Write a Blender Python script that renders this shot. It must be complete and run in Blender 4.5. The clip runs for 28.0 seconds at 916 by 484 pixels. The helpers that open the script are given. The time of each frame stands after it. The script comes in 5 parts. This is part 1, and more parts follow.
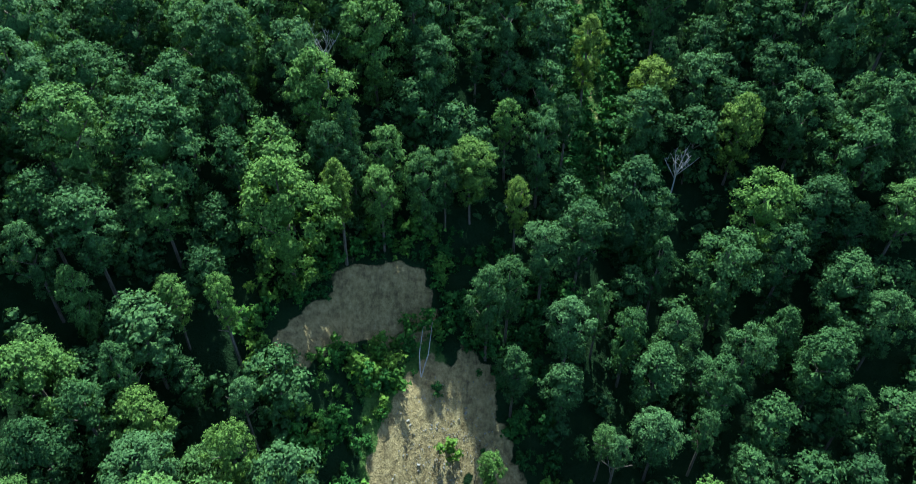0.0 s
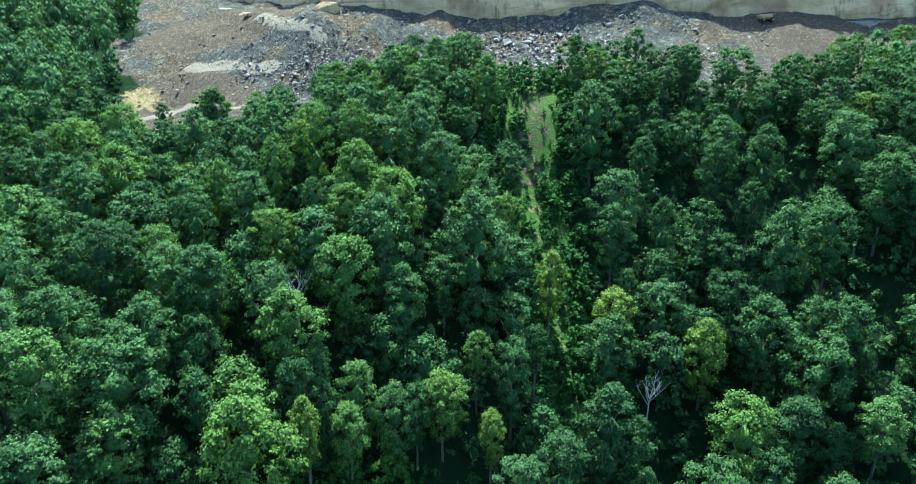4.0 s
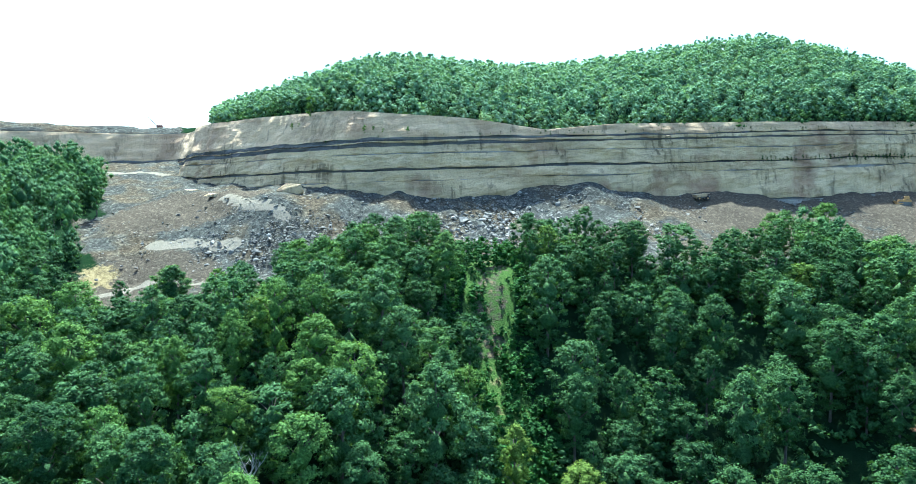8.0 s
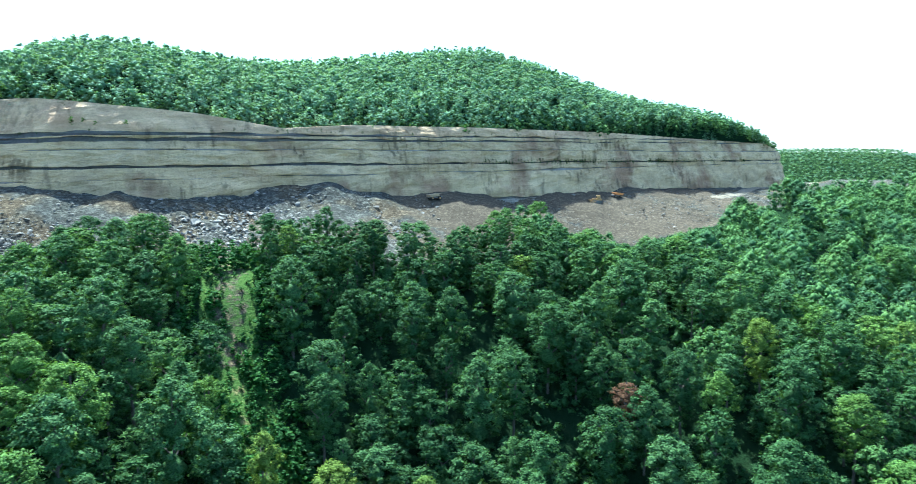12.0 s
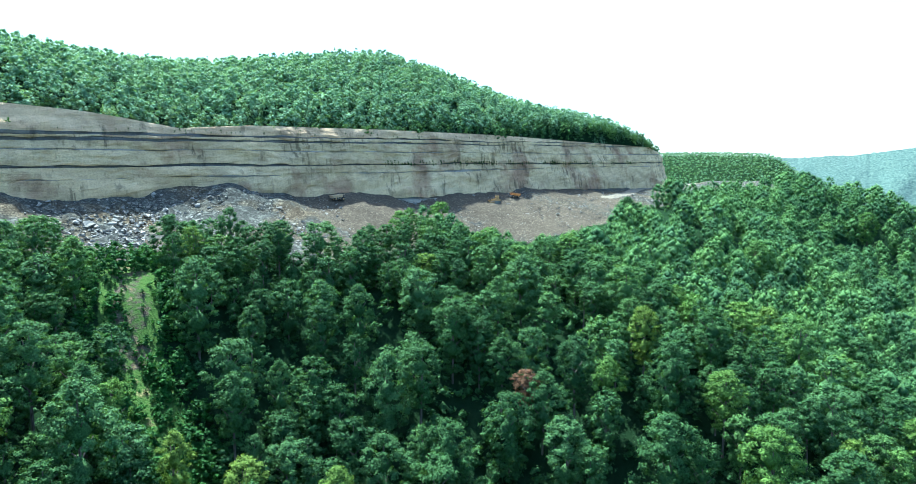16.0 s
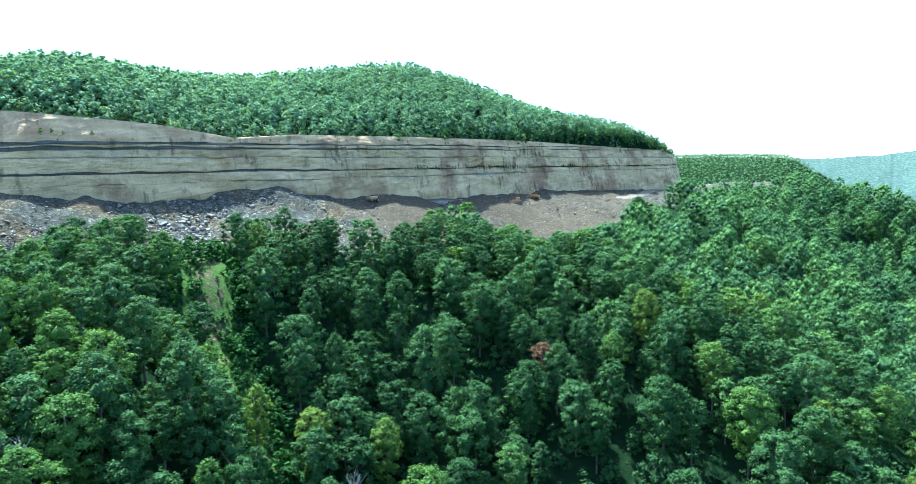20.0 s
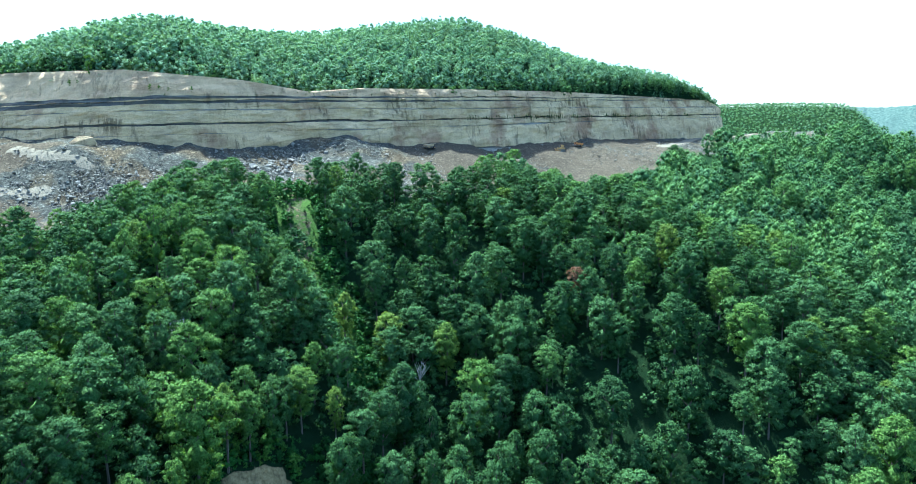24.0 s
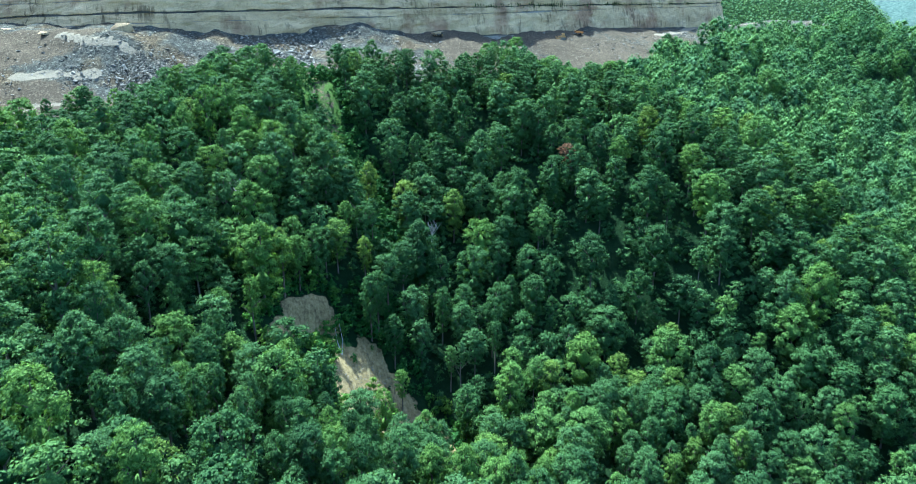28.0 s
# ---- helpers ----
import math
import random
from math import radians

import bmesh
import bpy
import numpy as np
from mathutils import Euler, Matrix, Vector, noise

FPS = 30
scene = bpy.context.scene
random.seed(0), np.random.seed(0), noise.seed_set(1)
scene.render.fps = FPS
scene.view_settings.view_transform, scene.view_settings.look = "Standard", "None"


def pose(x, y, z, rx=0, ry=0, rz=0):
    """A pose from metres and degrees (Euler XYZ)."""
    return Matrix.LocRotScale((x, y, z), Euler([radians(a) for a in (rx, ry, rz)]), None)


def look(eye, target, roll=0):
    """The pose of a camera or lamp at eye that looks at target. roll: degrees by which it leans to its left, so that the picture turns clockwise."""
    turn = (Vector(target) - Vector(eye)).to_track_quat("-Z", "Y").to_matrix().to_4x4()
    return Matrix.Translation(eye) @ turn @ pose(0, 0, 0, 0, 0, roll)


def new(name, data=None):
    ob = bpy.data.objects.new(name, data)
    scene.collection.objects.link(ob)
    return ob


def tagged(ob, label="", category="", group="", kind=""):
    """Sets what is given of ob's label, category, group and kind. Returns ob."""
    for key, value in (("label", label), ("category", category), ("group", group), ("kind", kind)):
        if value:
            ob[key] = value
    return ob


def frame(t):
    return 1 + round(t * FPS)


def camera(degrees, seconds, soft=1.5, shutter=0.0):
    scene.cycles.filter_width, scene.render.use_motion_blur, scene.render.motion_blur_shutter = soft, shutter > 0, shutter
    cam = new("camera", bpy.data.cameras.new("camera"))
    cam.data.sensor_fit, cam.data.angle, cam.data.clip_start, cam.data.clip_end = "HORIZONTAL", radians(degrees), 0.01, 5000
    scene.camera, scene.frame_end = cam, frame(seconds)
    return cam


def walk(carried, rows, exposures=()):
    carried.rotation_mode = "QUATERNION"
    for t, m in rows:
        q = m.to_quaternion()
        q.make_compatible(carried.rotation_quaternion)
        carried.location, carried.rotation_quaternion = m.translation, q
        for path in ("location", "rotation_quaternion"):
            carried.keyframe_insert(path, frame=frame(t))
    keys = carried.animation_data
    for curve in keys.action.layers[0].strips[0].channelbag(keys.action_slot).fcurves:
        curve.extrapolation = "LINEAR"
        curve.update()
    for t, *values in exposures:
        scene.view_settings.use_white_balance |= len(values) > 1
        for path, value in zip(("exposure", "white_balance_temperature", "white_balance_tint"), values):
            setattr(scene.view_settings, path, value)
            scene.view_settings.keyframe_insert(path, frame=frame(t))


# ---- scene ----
cam = camera(68.18, 28.0, soft=0.6, shutter=0.5)
PATH = [
    (0, (0.82, 1.56, 99.47), (-9.83, 78.43, 36.40), 0.32),
    (0.5, (0.76, 1.49, 99.48), (-9.87, 81.01, 39.78), 0.28),
    (1, (0.73, 1.46, 99.48), (-9.90, 83.47, 43.24), 0.23),
    (1.5, (0.66, 1.42, 99.52), (-9.86, 85.76, 46.82), 0.21),
    (2, (0.63, 1.37, 99.51), (-9.64, 87.95, 50.53), 0.18),
    (2.5, (0.52, 1.40, 99.47), (-9.33, 90.07, 54.29), 0.13),
    (3, (0.50, 1.31, 99.45), (-9.01, 91.88, 58.12), 0.11),
    (3.5, (0.53, 1.29, 99.44), (-8.45, 93.61, 62.07), 0.04),
    (4, (0.47, 1.28, 99.47), (-7.63, 95.16, 66.01), 0.04),
    (4.5, (0.46, 1.20, 99.50), (-6.84, 96.50, 70.09), 0.02),
    (6.5, (0.14, 0.20, 99.93), (-5.49, 99.18, 86.87), -0.09),
    (7, (0.15, 0.21, 99.95), (-5.46, 99.55, 89.86), -0.13),
    (7.5, (0.08, 0.18, 99.95), (-3.92, 99.71, 91.13), -0.08),
    (8, (0.00, 0.00, 100.00), (-2.25, 99.58, 91.15), -0.05),
    (8.5, (-0.08, -0.14, 100.04), (-0.14, 99.47, 91.14), -0.04),
    (9, (-0.29, -0.32, 100.01), (2.28, 99.25, 91.14), -0.00),
    (9.5, (-0.40, -0.46, 100.06), (6.52, 98.90, 91.16), 0.10),
    (10, (-0.50, -0.64, 100.07), (11.21, 98.27, 91.19), 0.13),
    (10.5, (-0.64, -0.63, 100.08), (16.38, 97.51, 91.19), 0.15),
    (11, (-0.80, -0.61, 100.05), (22.40, 96.26, 91.19), 0.21),
    (11.5, (-0.91, -0.48, 99.99), (28.45, 94.70, 91.18), 0.25),
    (12, (-1.01, -0.30, 99.77), (34.11, 92.92, 91.08), 0.22),
    (12.5, (-1.03, -0.04, 99.54), (39.55, 90.96, 91.04), 0.12),
    (13, (-1.01, 0.17, 99.36), (42.86, 89.65, 90.96), 0.06),
    (13.5, (-1.04, 0.34, 99.33), (44.63, 88.91, 90.97), 0.09),
    (15.5, (-3.55, -4.14, 99.47), (44.75, 83.02, 91.09), 0.14),
    (16, (-4.85, -6.23, 99.40), (43.53, 80.89, 91.02), 0.16),
    (16.5, (-6.38, -8.57, 99.35), (42.16, 78.46, 91.00), 0.14),
    (17, (-7.87, -11.24, 99.13), (40.79, 75.73, 90.87), 0.10),
    (17.5, (-9.62, -13.99, 98.98), (39.16, 72.92, 90.78), 0.03),
    (18, (-11.49, -17.00, 98.83), (37.37, 69.88, 90.75), -0.06),
    (18.5, (-13.45, -20.05, 98.79), (35.53, 66.76, 90.75), -0.16),
    (19, (-15.50, -23.21, 98.84), (33.38, 63.66, 90.85), -0.16),
    (19.5, (-17.58, -26.62, 98.70), (29.83, 61.07, 90.77), -0.21),
    (20, (-19.59, -30.25, 98.56), (25.97, 58.42, 90.73), -0.26),
    (20.5, (-21.67, -34.06, 98.36), (22.28, 55.43, 90.61), -0.31),
    (21, (-23.88, -38.12, 98.06), (18.07, 52.31, 90.20), -0.34),
    (21.5, (-25.86, -42.23, 98.06), (15.12, 48.58, 89.44), -0.34),
    (23.5, (-33.60, -58.08, 97.63), (5.37, 33.08, 84.58), -0.26),
    (24, (-35.67, -62.15, 97.74), (3.07, 28.80, 82.71), -0.25),
    (24.5, (-37.52, -66.22, 97.81), (0.87, 24.57, 80.95), -0.16),
    (25, (-39.41, -70.25, 97.72), (-1.28, 20.27, 78.97), -0.12),
    (25.5, (-41.31, -74.21, 97.71), (-3.45, 16.01, 77.02), -0.13),
    (26, (-43.19, -78.28, 97.74), (-5.48, 11.53, 75.12), -0.11),
    (26.5, (-45.04, -82.48, 97.91), (-7.52, 6.90, 73.33), -0.06),
    (27, (-46.79, -86.53, 97.87), (-9.49, 2.38, 71.36), -0.05),
    (27.5, (-48.67, -90.47, 97.94), (-11.65, -2.00, 69.59), -0.01),
    (28, (-50.56, -94.31, 98.07), (-13.64, -6.47, 67.71), 0.03),
]
EXPOSURE = [(0, 1.48, 5200, -5), (4, 2.03, 5100, -4), (8, 2.2, 4950, -4), (20, 2.25, 4900, -4), (28, 2.18, 4800, -4)]
walk(cam, [(t, look(eye, target, roll)) for t, eye, target, roll in PATH], EXPOSURE)

# ---- world and sun ----
SUN_AZIMUTH, SUN_ELEVATION = -10.0, 58.5      # degrees from +y towards +x, degrees up
world = bpy.data.worlds.new("sky")
scene.world = world
world.use_nodes = True
wn, wl = world.node_tree.nodes, world.node_tree.links
sky = wn.new("ShaderNodeTexSky")
sky.sky_type = "NISHITA"
sky.sun_disc = False
sky.sun_elevation = radians(SUN_ELEVATION)
sky.sun_rotation = radians(SUN_AZIMUTH)
sky.dust_density = 2.5
sky.ozone_density = 1.0
wl.new(sky.outputs[0], wn["Background"].inputs[0])
wn["Background"].inputs[1].default_value = 0.115
sun = new("sun", bpy.data.lights.new("sun", "SUN"))
sun.data.energy = 5.0
sun.data.angle = radians(0.6)
sun.data.color = (1.0, 0.94, 0.82)
sun.matrix_world = look((math.sin(radians(SUN_AZIMUTH)) * 100, math.cos(radians(SUN_AZIMUTH)) * 100,
                         100 * math.tan(radians(SUN_ELEVATION))), (0, 0, 0))


# ---- materials ----
def material(name, rough=0.9):
    m = bpy.data.materials.new(name)
    m.use_nodes = True
    b = m.node_tree.nodes["Principled BSDF"]
    b.inputs["Roughness"].default_value = rough
    b.inputs["Specular IOR Level"].default_value = 0.2
    return m, m.node_tree.nodes, m.node_tree.links, b


def noise_node(n, l, vec, scale, detail=4.0, rough=0.55):
    t = n.new("ShaderNodeTexNoise")
    t.inputs["Scale"].default_value = scale
    t.inputs["Detail"].default_value = detail
    t.inputs["Roughness"].default_value = rough
    l.new(vec, t.inputs["Vector"])
    return t.outputs["Fac"]


def ramp_node(n, l, fac, stops):
    r = n.new("ShaderNodeValToRGB")
    while len(r.color_ramp.elements) < len(stops):
        r.color_ramp.elements.new(0.5)
    for e, (p, c) in zip(r.color_ramp.elements, stops):
        e.position, e.color = p, (*c, 1)
    l.new(fac, r.inputs[0])
    return r.outputs[0]


def mix_node(n, l, fac, a, b, mode="MIX"):
    x = n.new("ShaderNodeMix")
    x.data_type, x.blend_type = "RGBA", mode
    for sock, v in ((x.inputs[0], fac), (x.inputs[6], a), (x.inputs[7], b)):
        if isinstance(v, (int, float)):
            sock.default_value = v
        elif isinstance(v, tuple):
            sock.default_value = (*v, 1)
        else:
            l.new(v, sock)
    return x.outputs[2]


def bump_node(n, l, b, height, strength, dist):
    x = n.new("ShaderNodeBump")
    x.inputs["Strength"].default_value = strength
    x.inputs["Distance"].default_value = dist
    l.new(height, x.inputs["Height"])
    l.new(x.outputs[0], b.inputs["Normal"])


def math_node(n, l, op, a, b=0.0):
    x = n.new("ShaderNodeMath")
    x.operation = op
    for sock, v in ((x.inputs[0], a), (x.inputs[1], b)):
        if isinstance(v, (int, float)):
            sock.default_value = v
        else:
            l.new(v, sock)
    return x.outputs[0]


def attr_node(n, name):
    a = n.new("ShaderNodeAttribute")
    a.attribute_name = name
    return a.outputs["Fac"]


def coords(n, l, sx=1.0, sy=1.0, sz=1.0):
    g = n.new("ShaderNodeNewGeometry")
    mp = n.new("ShaderNodeMapping")
    mp.inputs["Scale"].default_value = (sx, sy, sz)
    l.new(g.outputs["Position"], mp.inputs["Vector"])
    return mp.outputs[0]


def leaf_material(name, stops, gap_shade=0.45, glow=0.3):
    """Leaves: a tone for each tree, a little of its own for each leaf, and light shining through."""
    m, n, l, b = material(name, 0.5)
    info = n.new("ShaderNodeObjectInfo").outputs["Random"]
    isle = n.new("ShaderNodeNewGeometry").outputs["Random Per Island"]
    tone = math_node(n, l, "ADD", attr_node(n, "tone"), math_node(n, l, "MULTIPLY", math_node(n, l, "SUBTRACT", info, 0.5), 0.16))
    col = ramp_node(n, l, tone, stops)
    var = ramp_node(n, l, isle, [(0.0, (0.74, 0.76, 0.74)), (0.6, (1, 1, 1)), (1.0, (1.18, 1.16, 1.06))])
    col = mix_node(n, l, 1.0, col, var, "MULTIPLY")
    # The shade of leaf gaps is put into the colour as dark noise.
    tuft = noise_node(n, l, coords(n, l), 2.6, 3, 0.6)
    col = mix_node(n, l, 1.0, col, ramp_node(n, l, tuft, [(0.3, (gap_shade, gap_shade + 0.02, gap_shade)), (0.5, (0.95, 0.95, 0.95)), (0.7, (1.9 - gap_shade, 1.85 - gap_shade, 1.75 - gap_shade))]), "MULTIPLY")
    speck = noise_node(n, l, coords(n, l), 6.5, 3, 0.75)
    col = mix_node(n, l, 0.8 - gap_shade * 0.8, col, ramp_node(n, l, speck, [(0.36, (0.22, 0.25, 0.22)), (0.5, (0.9, 0.9, 0.9)), (0.64, (2.0, 1.95, 1.7))]), "MULTIPLY")
    l.new(col, b.inputs["Base Color"])
    b.inputs["Specular IOR Level"].default_value = 0.05
    b.inputs["Roughness"].default_value = 0.7
    bump_node(n, l, b, tuft, 0.7, 0.25)
    tr = n.new("ShaderNodeBsdfTranslucent")
    l.new(mix_node(n, l, 1.0, col, (1.0, 1.0, 0.4), "MULTIPLY"), tr.inputs["Color"])
    mixed = n.new("ShaderNodeMixShader")
    mixed.inputs[0].default_value = glow
    l.new(b.outputs[0], mixed.inputs[1])
    l.new(tr.outputs[0], mixed.inputs[2])
    l.new(mixed.outputs[0], n["Material Output"].inputs["Surface"])
    return m


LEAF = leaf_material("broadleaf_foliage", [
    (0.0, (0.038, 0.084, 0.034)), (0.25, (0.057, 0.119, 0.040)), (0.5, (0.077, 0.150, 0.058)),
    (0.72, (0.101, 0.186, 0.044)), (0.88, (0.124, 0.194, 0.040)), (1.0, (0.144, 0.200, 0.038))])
# Distance haze is put into these two leaf colours, paler and bluer.
HAZED_FAR_LEAF = leaf_material("hazed_distant_foliage", [(0.0, (0.14, 0.235, 0.14)), (0.5, (0.17, 0.27, 0.165)), (1.0, (0.195, 0.295, 0.16))], 0.75)
HAZED_HILL_LEAF = leaf_material("hazed_hilltop_foliage", [(0.0, (0.150, 0.266, 0.162)), (0.5, (0.182, 0.305, 0.19)), (1.0, (0.208, 0.33, 0.185))], 0.9, 0.35)
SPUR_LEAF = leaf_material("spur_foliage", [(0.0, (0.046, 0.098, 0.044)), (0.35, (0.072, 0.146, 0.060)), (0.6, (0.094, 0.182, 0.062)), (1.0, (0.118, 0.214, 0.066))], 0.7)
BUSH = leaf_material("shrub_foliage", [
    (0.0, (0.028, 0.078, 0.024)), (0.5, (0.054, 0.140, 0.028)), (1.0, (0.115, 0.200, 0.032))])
BROWN_LEAF = leaf_material("withered_foliage", [(0.0, (0.13, 0.075, 0.045)), (1.0, (0.16, 0.09, 0.055))])


def make_bark():
    m, n, l, b = material("bark", 0.95)
    f = noise_node(n, l, coords(n, l, 3, 3, 0.6), 2.0)
    l.new(ramp_node(n, l, f, [(0.3, (0.05, 0.04, 0.03)), (0.7, (0.15, 0.13, 0.105))]), b.inputs["Base Color"])
    bump_node(n, l, b, f, 0.4, 0.05)
    return m


def make_ground():
    """Forest floor, with spoil and bare earth where the ground carries those marks."""
    m, n, l, b = material("ground", 0.97)
    b.inputs["Specular IOR Level"].default_value = 0.0
    p = coords(n, l)
    big, mid, fine = noise_node(n, l, p, 0.06, 5), noise_node(n, l, p, 0.45, 6, 0.65), noise_node(n, l, p, 2.2, 5, 0.7)
    # Near black: shade between the crowns is put into the floor colour.
    shaded_litter = ramp_node(n, l, mid, [(0.3, (0.009, 0.020, 0.009)), (0.55, (0.013, 0.027, 0.011)), (0.75, (0.018, 0.029, 0.013))])
    spoil = ramp_node(n, l, fine, [(0.28, (0.034, 0.035, 0.030)), (0.5, (0.069, 0.070, 0.060)), (0.72, (0.127, 0.126, 0.108))])
    vor = n.new("ShaderNodeTexVoronoi")
    vor.inputs["Scale"].default_value = 0.55
    vor.inputs["Randomness"].default_value = 1.0
    l.new(p, vor.inputs["Vector"])
    sep = n.new("ShaderNodeSeparateColor")
    l.new(vor.outputs["Color"], sep.inputs[0])
    stone = ramp_node(n, l, sep.outputs[0], [(0.0, (0.55, 0.55, 0.58)), (0.6, (0.9, 0.9, 0.9)), (0.85, (1.25, 1.25, 1.25)), (1.0, (1.7, 1.7, 1.68))])
    spoil = mix_node(n, l, 0.6, spoil, stone, "MULTIPLY")
    small = n.new("ShaderNodeTexVoronoi")
    small.inputs["Scale"].default_value = 1.5
    l.new(p, small.inputs["Vector"])
    sep2 = n.new("ShaderNodeSeparateColor")
    l.new(small.outputs["Color"], sep2.inputs[0])
    spoil = mix_node(n, l, 0.85, spoil, ramp_node(n, l, sep2.outputs[0], [(0.0, (0.55, 0.55, 0.55)), (0.6, (0.88, 0.88, 0.88)), (0.8, (1.2, 1.2, 1.19)), (1.0, (1.8, 1.8, 1.75))]), "MULTIPLY")
    tint = ramp_node(n, l, big, [(0.36, (0.88, 0.88, 0.87)), (0.47, (1, 1, 1)), (0.56, (1.16, 1.02, 0.86)), (0.64, (1.24, 1.0, 0.78))])
    spoil = mix_node(n, l, 1.0, spoil, tint, "MULTIPLY")
    dirt = ramp_node(n, l, noise_node(n, l, p, 1.1, 7, 0.7), [(0.3, (0.115, 0.088, 0.045)), (0.5, (0.22, 0.174, 0.085)), (0.72, (0.34, 0.275, 0.14))])
    edge = math_node(n, l, "MULTIPLY", math_node(n, l, "SUBTRACT", mid, 0.5), 1.1)

    def mask(name):
        here = attr_node(n, name)
        near = math_node(n, l, "MINIMUM", math_node(n, l, "MULTIPLY", here, 4.0), 1.0)
        a = math_node(n, l, "ADD", here, math_node(n, l, "MULTIPLY", edge, near))
        return ramp_node(n, l, a, [(0.42, (0, 0, 0)), (0.58, (1, 1, 1))])
    runnel = noise_node(n, l, coords(n, l, 0.9, 0.35, 0.2), 1.0, 5, 0.7)
    dirt = mix_node(n, l, 0.8, dirt, ramp_node(n, l, runnel, [(0.34, (0.45, 0.45, 0.46)), (0.48, (0.95, 0.95, 0.95)), (0.66, (1.2, 1.2, 1.18))]), "MULTIPLY")
    grass = ramp_node(n, l, fine, [(0.3, (0.035, 0.07, 0.018)), (0.55, (0.06, 0.105, 0.026)), (0.75, (0.12, 0.14, 0.045))])
    col = mix_node(n, l, mask("grass"), shaded_litter, grass)
    col = mix_node(n, l, mask("spoil"), col, spoil)
    clay = ramp_node(n, l, fine, [(0.28, (0.044, 0.036, 0.026)), (0.5, (0.080, 0.067, 0.048)), (0.72, (0.135, 0.114, 0.083))])
    clay = mix_node(n, l, 0.7, clay, ramp_node(n, l, sep2.outputs[0], [(0.0, (0.6, 0.6, 0.62)), (0.7, (0.95, 0.95, 0.95)), (0.9, (1.3, 1.3, 1.3)), (1.0, (1.9, 1.9, 1.9))]), "MULTIPLY")
    col = mix_node(n, l, mask("clay"), col, clay)
    col = mix_node(n, l, mask("bare"), col, dirt)
    dust = ramp_node(n, l, fine, [(0.3, (0.13, 0.114, 0.084)), (0.7, (0.235, 0.208, 0.156))])
    col = mix_node(n, l, mask("track"), col, dust)
    l.new(col, b.inputs["Base Color"])
    bump_node(n, l, b, math_node(n, l, "ADD", fine, mid), 0.8, 0.5)
    return m


def rock_material(name, low, mid, high, bed=1.6, stain=0.5, lines=0.5):
    """Bedded rock: broad pale beds, thin broken bedding lines, wet upright streaks and rusty stains under the seams."""
    m, n, l, b = material(name, 0.93)
    bands = noise_node(n, l, coords(n, l, 0.03, 0.03, bed), 1.0, 4, 0.6)
    grain = noise_node(n, l, coords(n, l), 1.6, 6, 0.7)
    blot = noise_node(n, l, coords(n, l, 0.09, 0.09, 0.13), 1.0, 6, 0.65)
    col = ramp_node(n, l, bands, [(0.3, low), (0.5, mid), (0.7, high)])
    patch = noise_node(n, l, coords(n, l, 0.045, 0.045, 0.035), 1.0, 4, 0.6)
    rust = ramp_node(n, l, patch, [(0.52, (0, 0, 0)), (0.58, (stain * 0.55, stain * 0.55, stain * 0.55)), (0.66, (stain, stain, stain))])
    col = mix_node(n, l, rust, col, (0.30, 0.175, 0.10))
    col = mix_node(n, l, 0.6, col, ramp_node(n, l, blot, [(0.36, (0.66, 0.67, 0.68)), (0.5, (1, 1, 1)), (0.64, (1.16, 1.16, 1.14))]), "MULTIPLY")
    streak = noise_node(n, l, coords(n, l, 0.16, 0.16, 0.018), 1.0, 5, 0.65)
    col = mix_node(n, l, 0.75, col, ramp_node(n, l, streak, [(0.34, (0.42, 0.43, 0.45)), (0.41, (1, 1, 1)), (0.62, (1, 1, 1)), (0.7, (1.12, 1.12, 1.1))]), "MULTIPLY")
    drip = noise_node(n, l, coords(n, l, 0.55, 0.55, 0.045), 1.0, 4, 0.6)
    wet = ramp_node(n, l, noise_node(n, l, coords(n, l, 0.035, 0.035, 0.06), 1.0, 3), [(0.5, (0, 0, 0)), (0.6, (stain, stain, stain))])
    col = mix_node(n, l, wet, col, ramp_node(n, l, drip, [(0.4, (0.34, 0.35, 0.36)), (0.47, (0.9, 0.9, 0.9)), (0.55, (1, 1, 1))]), "MULTIPLY")
    joint = n.new("ShaderNodeTexVoronoi")
    joint.feature = "DISTANCE_TO_EDGE"
    l.new(coords(n, l, 0.2, 0.2, 0.42), joint.inputs["Vector"])
    col = mix_node(n, l, 0.45, col, ramp_node(n, l, joint.outputs["Distance"], [(0.0, (0.5, 0.5, 0.5)), (0.035, (0.95, 0.95, 0.95)), (0.2, (1, 1, 1))]), "MULTIPLY")
    thin = noise_node(n, l, coords(n, l, 0.035, 0.035, 0.7), 1.0, 3, 0.5)
    broken = ramp_node(n, l, noise_node(n, l, coords(n, l, 0.06, 0.06, 0.1), 1.0, 2), [(0.5, (0, 0, 0)), (0.58, (lines, lines, lines))])
    bedding = ramp_node(n, l, thin, [(0.455, (1, 1, 1)), (0.47, (0.3, 0.31, 0.33)), (0.485, (1, 1, 1)), (0.57, (1, 1, 1)), (0.58, (0.36, 0.37, 0.38)), (0.592, (1, 1, 1))])
    col = mix_node(n, l, broken, col, bedding, "MULTIPLY")
    col = mix_node(n, l, 0.35, col, ramp_node(n, l, grain, [(0.3, (0.62, 0.62, 0.62)), (0.7, (1.2, 1.2, 1.2))]), "MULTIPLY")
    l.new(col, b.inputs["Base Color"])
